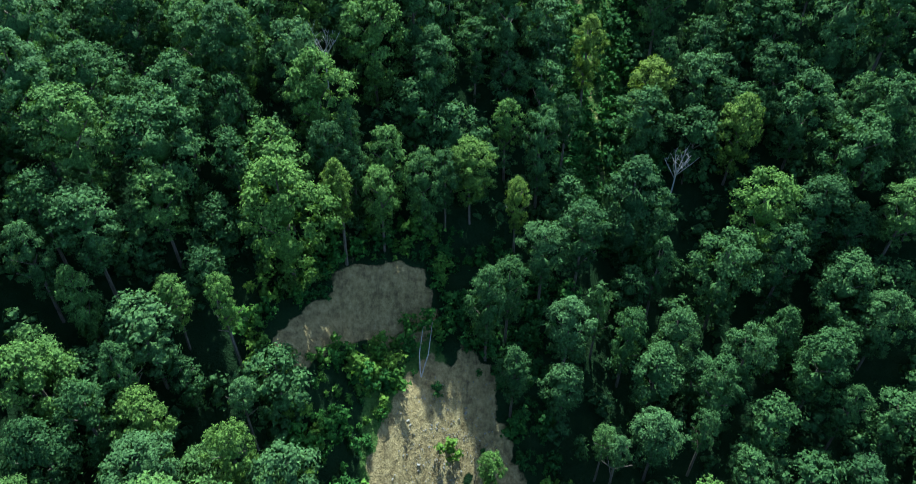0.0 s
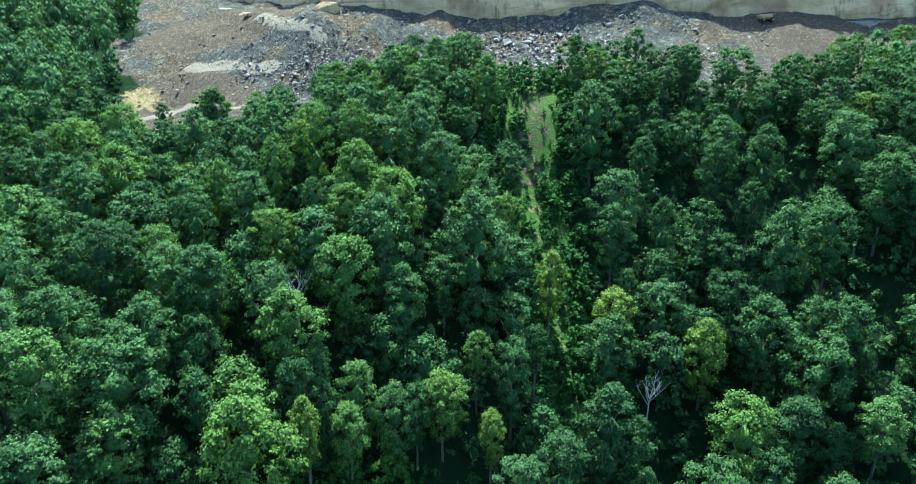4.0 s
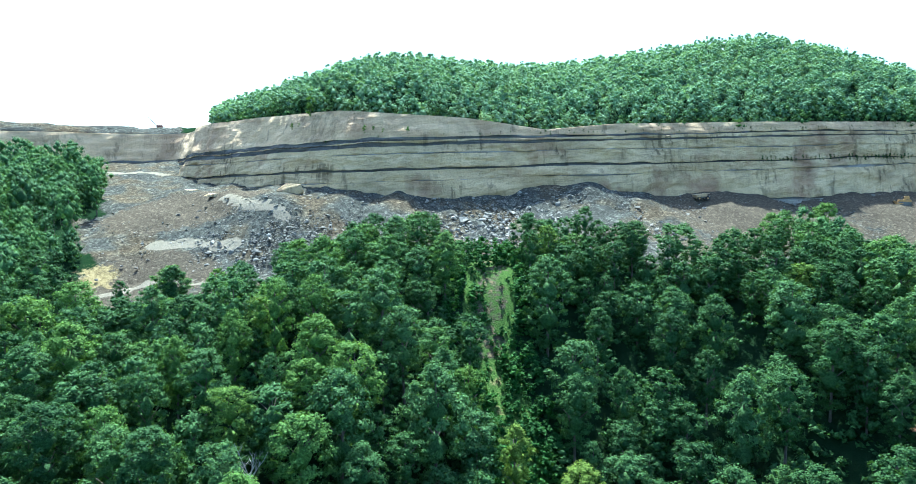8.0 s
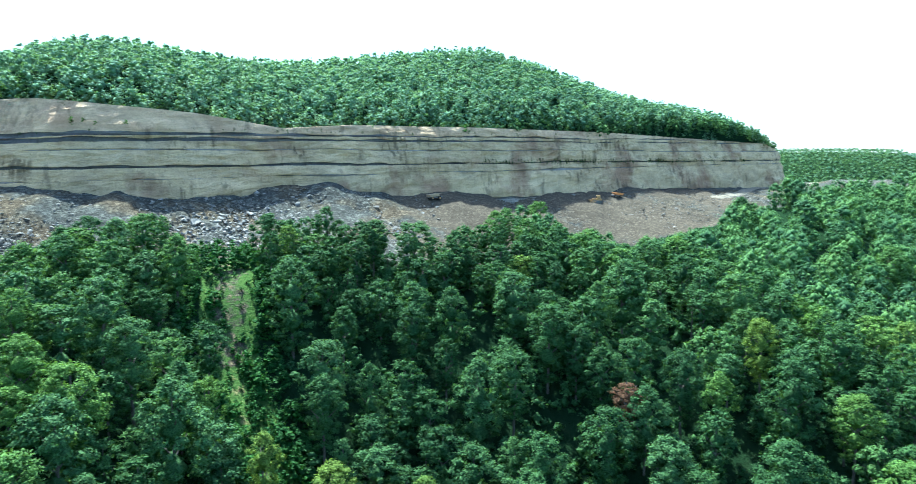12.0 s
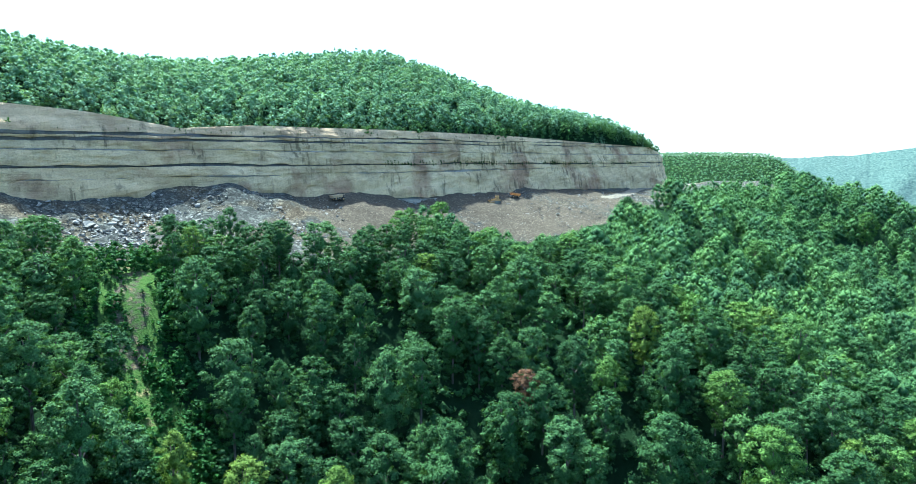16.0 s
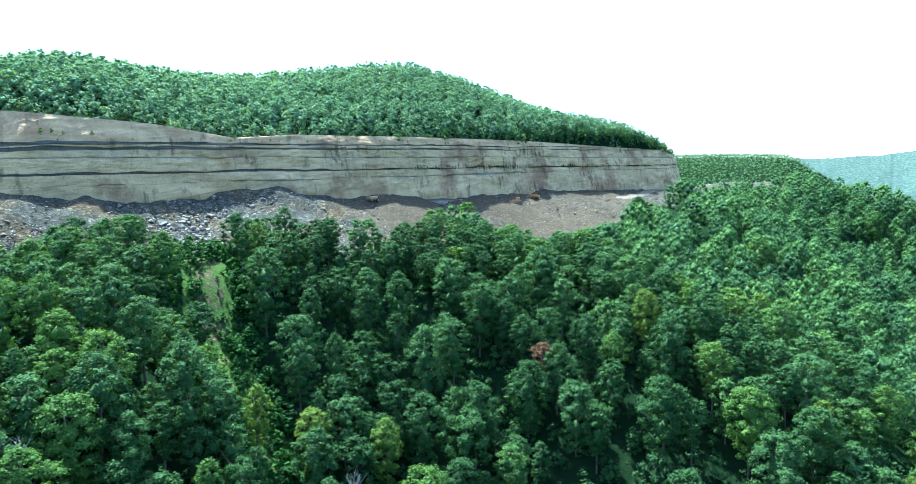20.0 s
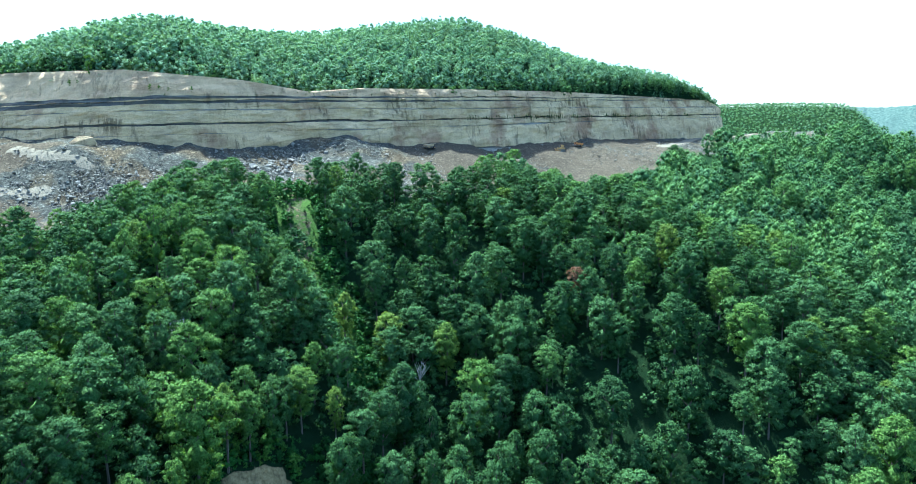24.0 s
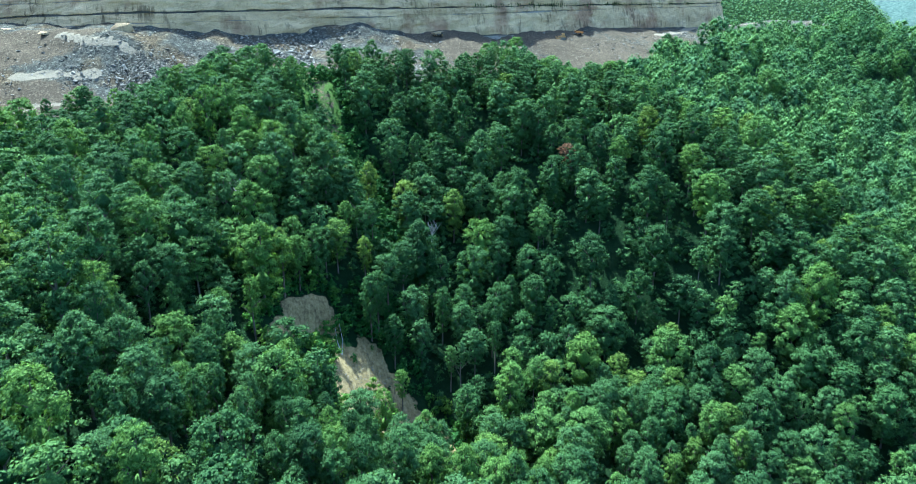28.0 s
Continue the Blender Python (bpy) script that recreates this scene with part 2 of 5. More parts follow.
    bump_node(n, l, b, math_node(n, l, "ADD", blot, grain), 0.9, 0.8)
    return m


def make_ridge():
    """Woods with two kilometres of haze put into the material as a blue glow."""
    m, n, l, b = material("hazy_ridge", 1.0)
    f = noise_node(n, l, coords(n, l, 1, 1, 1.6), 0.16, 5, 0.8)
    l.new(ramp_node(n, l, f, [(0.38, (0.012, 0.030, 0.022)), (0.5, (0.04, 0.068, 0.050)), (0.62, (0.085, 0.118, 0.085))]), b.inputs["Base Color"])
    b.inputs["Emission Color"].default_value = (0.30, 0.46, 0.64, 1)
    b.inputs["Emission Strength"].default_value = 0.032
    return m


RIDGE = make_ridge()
BARK, GROUND = make_bark(), make_ground()
SANDSTONE = rock_material("grey_buff_sandstone", (0.475, 0.345, 0.178), (0.59, 0.435, 0.235), (0.685, 0.52, 0.298), 0.14, 0.85)
SHALE = rock_material("brown_shale", (0.50, 0.34, 0.182), (0.65, 0.455, 0.255), (0.76, 0.55, 0.325), 0.3, 0.5, 0.3)
DARK_SHALE = rock_material("dark_shale", (0.19, 0.168, 0.136), (0.28, 0.25, 0.204), (0.38, 0.338, 0.276), 0.6, 0.2)
COAL = rock_material("coal_seam", (0.075, 0.071, 0.066), (0.125, 0.117, 0.106), (0.22, 0.202, 0.176), 1.2, 0.0, 0.2)


def make_boulder():
    m, n, l, b = material("broken_rock", 0.93)
    info = n.new("ShaderNodeNewGeometry").outputs["Random Per Island"]
    col = ramp_node(n, l, info, [(0.0, (0.12, 0.112, 0.096)), (0.45, (0.17, 0.160, 0.136)), (0.85, (0.255, 0.238, 0.202)), (1.0, (0.20, 0.155, 0.11))])
    g = noise_node(n, l, coords(n, l), 2.5, 5, 0.65)
    col = mix_node(n, l, 0.5, col, ramp_node(n, l, g, [(0.3, (0.6, 0.6, 0.6)), (0.7, (1.2, 1.2, 1.2))]), "MULTIPLY")
    l.new(col, b.inputs["Base Color"])
    bump_node(n, l, b, g, 0.6, 0.2)
    return m


ROCK = make_boulder()

# ---- the lie of the land ----
# Height marks (x, y, z) along the landforms; the ground is a smooth sheet through them.
RAVINE = [(-25, 84, 25), (-15, 79, 19), (-33, 63, 25), (-12, 72, 12), (0, 52, -10), (30, 42, -14), (62, 30, -17), (110, 8, -20), (170, -25, -25), (0, 10, -4)]
LEFT_SPUR = [(-72, 36, 39), (-68, 70, 45), (-63, 114, 49), (-67, 135, 55), (-50, 34, 19), (-51, 52, 24), (-40, 66, 29), (-55, 72, 38),
             (-40, 105, 46), (-32, 33, 10), (-90, -20, 34), (-60, -95, 12), (-110, 60, 44)]
MID_SLOPE = [(35, 92, 7), (35, 62, -3), (75, 43, -15), (80, 66, -3), (66, 81, 6), (87, 82, 17), (57, 111, 22), (18, 100, 16), (-10, 95, 29),
             (74, 118, 33), (98, 145, 56), (67, 183, 70), (32, 190, 74), (4, 163, 61), (4, 173, 72), (5, 184, 77), (-12, 158, 60), (-30, 146, 66), (120, 225, 72)]
RIGHT_SPUR = [(102, 47, -6), (120, 38, 0), (138, 50, 12), (102, 62, 13), (111, 87, 31), (133, 81, 33), (136, 106, 48), (133, 135, 55), (134, 158, 63),
              (199, 205, 76), (255, 212, 76), (233, 177, 53), (252, 160, 44), (207, 123, 34), (214, 104, 21), (343, 179, 28), (434, 250, 56), (470, 262, 80), (400, 278, 81), (484, 238, 70), (520, 236, 58)]
BENCH = [(500, 394, 103), (532, 390, 102), (-76, 232, 92), (-30, 232, 91), (20, 244, 91), (100, 268, 92), (190, 292, 93), (300, 325, 95), (360, 338, 97), (455, 380, 103), (430, 340, 92), (100, 240, 79), (162, 222, 66), (140, 208, 66), (225, 232, 76),
         (190, 262, 82), (0, 214, 81)]
PIT = [(-104, 194, 69), (-60, 200, 74), (-130, 150, 62), (-150, 190, 78), (-190, 232, 90), (-120, 120, 51), (-200, 328, 106), (-150, 300, 100), (-110, 262, 93)]
FAR = [(520, 430, 96), (560, 520, 55), (450, 500, 70), (600, 330, 25), (-400, 100, 60), (-300, 250, 100), (-300, -200, 20), (300, -200, -30), (600, 0, -60), (600, 200, -30), (700, 400, 40), (-420, 400, 108), (100, -300, -20)]
# Marks on the hill above the highwall.
HILL = [(-320, 330, 126), (-232, 350, 126), (-165, 385, 126), (-140, 330, 125), (-100, 296, 126), (-55, 266, 126), (-40, 300, 143), (0, 275, 123), (30, 282, 121),
        (60, 290, 125), (40, 325, 141), (156, 385, 169), (117, 310, 131), (200, 330, 134), (250, 362, 142), (320, 368, 136), (345, 392, 129),
        (156, 540, 110), (-20, 450, 118), (-200, 480, 118), (330, 520, 70), (-40, 345, 149), (100, 350, 153), (210, 375, 156)]


class Sheet:
    """A thin-plate surface through height marks."""

    def __init__(self, marks):
        self.m = np.array(marks, float)
        p = self.m[:, :2] / 100
        k = self.kernel(p, p) + 0.004 * np.eye(len(p))
        q = np.c_[np.ones(len(p)), p]
        a = np.block([[k, q], [q.T, np.zeros((3, 3))]])
        self.w, self.p = np.linalg.solve(a, np.r_[self.m[:, 2], 0, 0, 0]), p

    @staticmethod
    def kernel(a, b):
        r2 = ((a[:, None] - b[None]) ** 2).sum(-1) + 1e-9
        return r2 * np.log(r2) / 2

    def __call__(self, x, y):
        q = np.c_[np.ravel(x), np.ravel(y)] / 100
        out = [self.kernel(c, self.p) @ self.w[:-3] + np.c_[np.ones(len(c)), c] @ self.w[-3:] for c in np.array_split(q, len(q) // 20000 + 1)]
        return np.concatenate(out).reshape(np.shape(x))


land = Sheet(RAVINE + LEFT_SPUR + MID_SLOPE + RIGHT_SPUR + BENCH + PIT + FAR)
hill = Sheet(HILL)
WALL_LINE = [(-520, 250), (-420, 290), (-300, 312), (-232, 330), (-168, 364), (-150, 336), (-136, 306), (-100, 275), (-58, 248), (-31, 243), (18, 253), (60, 264),
             (130, 284), (200, 304), (280, 328), (345, 346), (378, 356), (396, 376), (402, 412), (390, 475), (345, 565)]


def smooth_line(points, step):
    """Points at even steps along a rounded polyline."""
    p = np.array(points, float)
    for _ in range(2):
        a, b = p[:-1], p[1:]
        p = np.vstack([p[:1], np.stack([a * 0.75 + b * 0.25, a * 0.25 + b * 0.75], 1).reshape(-1, 2), p[-1:]])
    d = np.r_[0, np.cumsum(np.hypot(*np.diff(p, axis=0).T))]
    s = np.arange(0, d[-1], step)
    return np.stack([np.interp(s, d, p[:, 0]), np.interp(s, d, p[:, 1])], 1), s


WALL, WALL_S = smooth_line(WALL_LINE, 2.0)
WALL_DIR = np.gradient(WALL, axis=0)
WALL_DIR /= np.linalg.norm(WALL_DIR, axis=1)[:, None]
WALL_BACK = np.stack([-WALL_DIR[:, 1], WALL_DIR[:, 0]], 1)      # away from the pit, into the hill


def behind_wall(x, y):
    """Metres behind the foot of the highwall; less than nought in front of it."""
    q = np.c_[np.ravel(x), np.ravel(y)]
    out = np.empty(len(q))
    for c in np.array_split(np.arange(len(q)), len(q) // 8000 + 1):
        d = q[c][:, None] - WALL[None]
        n = (d ** 2).sum(-1).argmin(1)
        near = d[np.arange(len(c)), n]
        side = (near * WALL_BACK[n]).sum(-1)
        out[c] = np.where(side >= 0, 1, -1) * np.hypot(*near.T)
    return out.reshape(np.shape(x))


def lump(x, y, cx, cy, rx, ry, h):
    return h * np.exp(-((x - cx) / rx) ** 2 - ((y - cy) / ry) ** 2)


def ridge(x, y, a, b, wide, high):
    """A long rounded hill between two points of the plan."""
    t = np.clip(((x - a[0]) * (b[0] - a[0]) + (y - a[1]) * (b[1] - a[1])) / ((b[0] - a[0]) ** 2 + (b[1] - a[1]) ** 2), 0, 1)
    d = np.hypot(x - a[0] - t * (b[0] - a[0]), y - a[1] - t * (b[1] - a[1]))
    return high * np.exp(-(d / wide) ** 2)


def far_land(x, y):
    """Ridges beyond the quarry, and the valleys between them."""
    z = 12 * np.sin(x / 310 + 1) * np.cos(y / 270) + 5 * np.sin(x / 73 + y / 91)
    tops = ridge(x, y, (620, 930), (985, 755), 240, 168)
    tops = tops * smoothstep(1.32, 1.02, ((x - 620) * 365 - (y - 930) * 175) / (365 ** 2 + 175 ** 2))
    tops = np.maximum(tops, ridge(x, y, (-2600, 1500), (-900, 1900), 500, 120))
    tops = np.maximum(tops, ridge(x, y, (-1500, -1200), (1500, -1500), 500, 150))
    return z - 30 + tops


def smoothstep(a, b, v):
    t = np.clip((v - a) / (b - a), 0, 1)
    return t * t * (3 - 2 * t)


def height(x, y, back=None):
    x, y = np.asarray(x, float), np.asarray(y, float)
    back = behind_wall(x, y) if back is None else back
    far = smoothstep(260, 460, np.maximum(np.abs(x - 70) * 0.62, np.abs(y - 160) * 0.9))
    z = (land(x, y) + lump(x, y, 40, 256, 24, 9, 4.5) + ridge(x, y, (-112, 262), (-68, 231), 8, 3.2)) * (1 - far) + far_land(x, y) * far
    h = (hill(x, y) + 4.5 * smoothstep(14, 30, back)) * (1 - far) + far_land(x, y) * far
    up = smoothstep(12, 15, back)
    return (z + scarp(x, y)) * (1 - up) + h * up


def scarp(x, y):
    """The steep head of the slide: the ground above it stands high, the ground below has sunk."""
    s = (x + 21) * -0.42 + (y - 78.2) * 0.91
    side = (x + 21) * 0.91 + (y - 78.2) * 0.42
    return 4.3 * np.tanh(s / 2.6) * np.exp(-(s / 9) ** 2 - (side / 9) ** 4)


def along(points, x, y):
    """The distance to a polyline on the plan."""
    best = np.full(np.shape(x), 1e9)
    for (ax, ay), (bx, by) in zip(points, points[1:]):
        t = np.clip(((x - ax) * (bx - ax) + (y - ay) * (by - ay)) / ((bx - ax) ** 2 + (by - ay) ** 2), 0, 1)
        best = np.minimum(best, np.hypot(x - ax - t * (bx - ax), y - ay - t * (by - ay)))
    return best


RIM = [(-175, 215), (-150, 196), (-122, 178), (-75, 178), (-58, 188), (-45, 201), (-10, 203), (-2, 193), (8, 193), (12, 201), (40, 206), (55, 195), (86, 197), (97, 216),
       (112, 236), (128, 238), (145, 238), (190, 244), (250, 262), (300, 285), (345, 305), (420, 330), (520, 352)]
GULLY = [(4, 200), (5, 184), (4, 172), (3.5, 161), (7, 142), (11, 122), (15, 108)]
SCAR = [(-18, 80), (-25, 77)]
TONGUE = [(-25, 77), (-30, 70), (-32, 65)]
SLIDE = [(-12, 72), (-11, 66), (-10, 58), (-3, 51), (6, 46)]
SLIDE_WEST = [(-14.5, 70), (-16, 63), (-17, 55)]
SLIDE_EDGE = [(-7, 73), (-4, 67), (0, 61), (6, 54)]


TRACKS = [[(-104, 216), (-88, 214.4), (-75, 212)], [(-89, 241), (-76, 230), (-62, 224)], [(-182, 327), (-145, 318)], [(262, 297), (291, 314), (325, 337), (373, 362), (417, 392), (470, 402), (525, 396)]]
STREAM = [(-108, 189), (-98, 196), (-78, 195)]


def track_mask(x, y):
    """Pale dusty haul roads, and the pale silt of a small stream."""
    d = np.minimum.reduce([along(p, x, y) / w for p, w in zip(TRACKS + [STREAM], (2.0, 1.9, 2.2, 3.2, 1.2))])
    return smoothstep(1.4, 0.7, d)


def spoil_mask(x, y, back):
    rim_y = np.interp(x, [p[0] for p in RIM], [p[1] for p in RIM])
    rim_x = np.where(y > 306, -420, -0.56 * y - 8 * smoothstep(262, 225, y) + 4 * np.sin(y * 0.13) + 3 * np.sin(y * 0.31 + 1))
    m = smoothstep(-5, 5, y - rim_y) * smoothstep(-6, 6, x - rim_x) * (back < 13) * smoothstep(560, 520, x) * smoothstep(520, 430, y)
    return np.maximum(m, (x < -0.43 * y) & (back > 12) & (y < 480) & (x > -420)) * (x > -420)


def clay_mask(x, y, spoil):
    """Brown earth among the spoil: the talus east of the gully, the foot of the pit and the slope under its rim."""
    m = smoothstep(52, 76, x) * smoothstep(330, 240, x) * (0.75 + 0.25 * np.sin(x * 0.07 + y * 0.05))
    m = np.maximum(m, 0.8 * smoothstep(1.5, 0.6, np.hypot((x + 100) / 26, (y - 196) / 16)))
    m = np.maximum(m, 0.72 * smoothstep(1.4, 0.6, np.hypot((x + 106) / 34, (y - 242) / 20)))
    m = np.maximum(m, 0.7 * smoothstep(1.4, 0.6, np.hypot((x - 12) / 14, (y - 212) / 7)))
    m = m * spoil
    return np.maximum(m, 0.5 * smoothstep(6.5, 3.0, along(GULLY[:4], x, y) + 1.2 * np.sin(y * 0.5)))


def bare_mask(x, y):
    d = np.minimum.reduce([along(SCAR, x, y) / 4.0, along(TONGUE, x, y) / 2.5, along(SLIDE, x, y) / 3.6, along(SLIDE_EDGE, x, y) / 4.4, along(SLIDE_WEST, x, y) / 3.0])
    d = d + 0.22 * np.sin(x * 0.9 + y * 0.4) * np.sin(y * 0.8 - x * 0.3) + 0.1 * np.sin(x * 2.1 - y * 1.7)
    d = np.minimum(d, 0.86 + 0.42 * np.hypot((x + 113) / 13, (y - 199) / 13))
    return np.maximum(smoothstep(1.3, 0.75, d), 0.40 * smoothstep(2.8, 0.8, along(GULLY, x, y) + 0.8 * np.sin(y * 0.6)))


def grass_mask(x, y):
    d = np.minimum(along(GULLY, x, y) / 7.0, along(SLIDE, x + 5, y) / 7.0)
    far = 0.42 * smoothstep(640, 700, np.hypot(x, y)) * (x > 350) * (y > 330)
    return np.maximum(smoothstep(1.2, 0.7, d), far)


def axis(parts):
    out = [np.arange(a, b, s) for a, b, s in parts]
    return np.concatenate(out + [[parts[-1][1]]])


def grid_mesh(name, x, y, z, mat, masks=()):
    ny, nx = z.shape
    me = bpy.data.meshes.new(name)
    v = np.stack([x, y, z], -1).reshape(-1, 3).astype(np.float32)
    i = (np.arange(ny - 1)[:, None] * nx + np.arange(nx - 1)[None]).ravel()
    fill_mesh(me, v, np.stack([i, i + 1, i + nx + 1, i + nx], 1))
    me.polygons.foreach_set("use_smooth", np.ones(len(i), bool))
    for key, value in masks:
        me.attributes.new(key, "FLOAT", "POINT").data.foreach_set("value", np.ravel(value).astype(np.float32))
    me.materials.append(mat)
    return me


def fill_mesh(me, v, quads):
    me.vertices.add(len(v))
    me.vertices.foreach_set("co", np.ascontiguousarray(v, np.float32).ravel())
    me.loops.add(quads.size)
    me.loops.foreach_set("vertex_index", np.ascontiguousarray(quads, np.int32).ravel())
    me.polygons.add(len(quads))
    k = quads.shape[1]
    me.polygons.foreach_set("loop_start", np.arange(0, quads.size, k, dtype=np.int32))
    me.polygons.foreach_set("loop_total", np.full(len(quads), k, np.int32))
    me.update(calc_edges=True)


def roughness(x, y, amount):
    """Small rises and dips of broken ground."""
    r = np.random.default_rng(5)
    z = 0
    for n in range(14):
        a, f = r.uniform(0, 6.3), 0.12 * 1.28 ** n
        z = z + np.sin((x * np.cos(a) + y * np.sin(a)) * f + r.uniform(0, 6.3)) / (1 + n * 0.35)
    return z * amount


gx = axis([(-4200, -1500, 180), (-1500, -500, 50), (-500, -200, 10), (-200, -50, 2.5), (-50, 14, 1.2), (14, 420, 2.5), (420, 700, 10), (700, 1500, 30), (1500, 4200, 110)])
gy = axis([(-4200, -1500, 180), (-1500, -300, 60), (-300, 20, 10), (20, 42, 2.5), (42, 94, 1.2), (94, 420, 2.5), (420, 700, 10), (700, 1600, 30), (1600, 4200, 110)])
GX, GY = np.meshgrid(gx, gy)
GB = behind_wall(GX, GY)
SPOIL, BARE = spoil_mask(GX, GY, GB), bare_mask(GX, GY)
GZ = height(GX, GY, GB) + roughness(GX, GY, 0.12) + SPOIL * (1 - track_mask(GX, GY)) * (roughness(GX * 1.7, GY * 1.7, 0.28) + roughness(GX * 0.55 + GY * 0.2, GY * 0.5, 0.55))
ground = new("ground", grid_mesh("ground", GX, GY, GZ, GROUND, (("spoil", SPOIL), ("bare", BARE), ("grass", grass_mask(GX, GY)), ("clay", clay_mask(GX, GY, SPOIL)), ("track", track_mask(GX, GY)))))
tagged(ground, "hilly forest floor with grey mine spoil and bare earth", "ground", kind="structure")

# ---- the highwall: beds of rock, one upon the other ----
wall = tagged(new("wall_highwall"), "tall bedded sandstone quarry face with dark coal seams", "rock face", kind="structure")


def part(name, data, parent, label=""):
    ob = new(name, data)
    ob.parent = parent
    if label:
        ob["label"] = label
    return ob


WX, WY = WALL[:, 0], WALL[:, 1]
FOOT = land(WX, WY) - 4
TOP = np.interp(WX, [-520, -232, -140, -55, 0, 30, 60, 117, 200, 358, 400], [126, 126, 126, 127, 124, 120, 123, 125, 127, 127, 118])
SEAM_A = 114.5 + 0.036 * (WX + 30)
SEAM_B = 104.6 + 0.029 * (WX + 30)
SEAM_T = np.interp(WX, [20, 120], [0.6, 0.3])
SEAM_W = np.interp(WX, [-60, -20, 60, 140, 330], [1.6, 1.2, 0.7, 0.5, 0.35])
BASE_T = np.interp(WX, [-60, 40, 170, 240, 380], [1.3, 0.8, 0.7, 2.2, 2.4])
LEVELS = [("base_rock", FOOT, 0 * WX + 91.4 + 0.012 * WX, DARK_SHALE, 0.5), ("coal_bed", None, 91.4 + BASE_T + 0.012 * WX, COAL, -0.5),
          ("sandstone_bed", None, SEAM_B - 4.6 + 0.006 * WX, SANDSTONE, 0.2), ("coal_bed", None, SEAM_B - 4.3 + 0.006 * WX, DARK_SHALE, -0.25), ("sandstone_bed", None, SEAM_B - SEAM_T * 0.8, SANDSTONE, 0.0),
          ("coal_bed", None, SEAM_B + SEAM_T * 0.8, COAL, -0.6),
          ("sandstone_bed", None, SEAM_B + 5.6, SANDSTONE, 0.3), ("shale_parting", None, SEAM_B + 5.9, DARK_SHALE, -0.15), ("sandstone_bed", None, SEAM_A - 1.4, SANDSTONE, -0.1),
          ("coal_bed", None, SEAM_A - 1.4 + SEAM_W, COAL, -0.4), ("shale_parting", None, SEAM_A + 0.4, SANDSTONE, 0.15), ("coal_bed", None, SEAM_A + 0.4 + SEAM_W, COAL, -0.4),
          ("shale_bed", None, TOP, SHALE, -0.1)]


def block_noise(s, k, size, seed):
    """A step for each block of rock along the face."""
    cell = np.floor(s / size + np.sin(s / size * 2.1 + seed) * 0.35).astype(int)
    h = np.sin(cell * 12.9898 + k * 78.233 + seed * 37.7) * 43758.5453
    return h - np.floor(h) - 0.5


low = FOOT
for k, (name, _, high, mat, proud) in enumerate(LEVELS):
    high = np.minimum(np.maximum(high, low), TOP) if k else high
    wander = np.array([noise.noise((s * 0.03, z0, 0)) * 0.7 + noise.noise((s * 0.2, z0, 4)) * 0.2 + noise.noise((s * 0.11, k * 7.3, 1)) * (0.55 if "coal" in name else 0.25) for s, z0 in zip(WALL_S, low * 0.06)])
    high = np.minimum(high + wander * (k < len(LEVELS) - 1), TOP)
    high = np.maximum(high, low + 0.02)
    rows = 12 if name in ("sandstone_bed", "shale_bed", "base_rock") else 3
    v = np.linspace(0, 1, rows)[:, None]
    z = low + (high - low) * v
    batter = (z - 91) * 0.27 + np.maximum(z - SEAM_A - 1.5, 0) * 0.16 * (name == "shale_bed")
    out = np.zeros_like(z)
    for r in range(rows):
        out[r] = [noise.fractal((a * 0.06, b * 0.14, 2), 0.8, 2.1, 5) * (0.9 if name == 'shale_bed' else 1.3) + noise.noise((a * 0.35, b * 0.05, 9)) * 0.5 for a, b in zip(WALL_S, z[r])]
    out = out + block_noise(WALL_S, k, 5.5, 1) * 0.35 + block_noise(WALL_S, k // 4, 13, 2) * 0.8
    back = batter - out - proud
    back[0] += 0.15
    x, y = WX + WALL_BACK[:, 0] * back, WY + WALL_BACK[:, 1] * back
    cap = np.stack([WX + WALL_BACK[:, 0] * 20, WY + WALL_BACK[:, 1] * 20, np.maximum(z[-1], z[-1] if k < len(LEVELS) - 1 else z[-1] + 0.6)], 0)
    bed = grid_mesh(name, np.vstack([x, cap[:1]]), np.vstack([y, cap[1:2]]), np.vstack([z, cap[2:]]), mat)
    bed.polygons.foreach_set("use_smooth", np.zeros(len(bed.polygons), bool))
    part(name, bed, wall)
    low = high


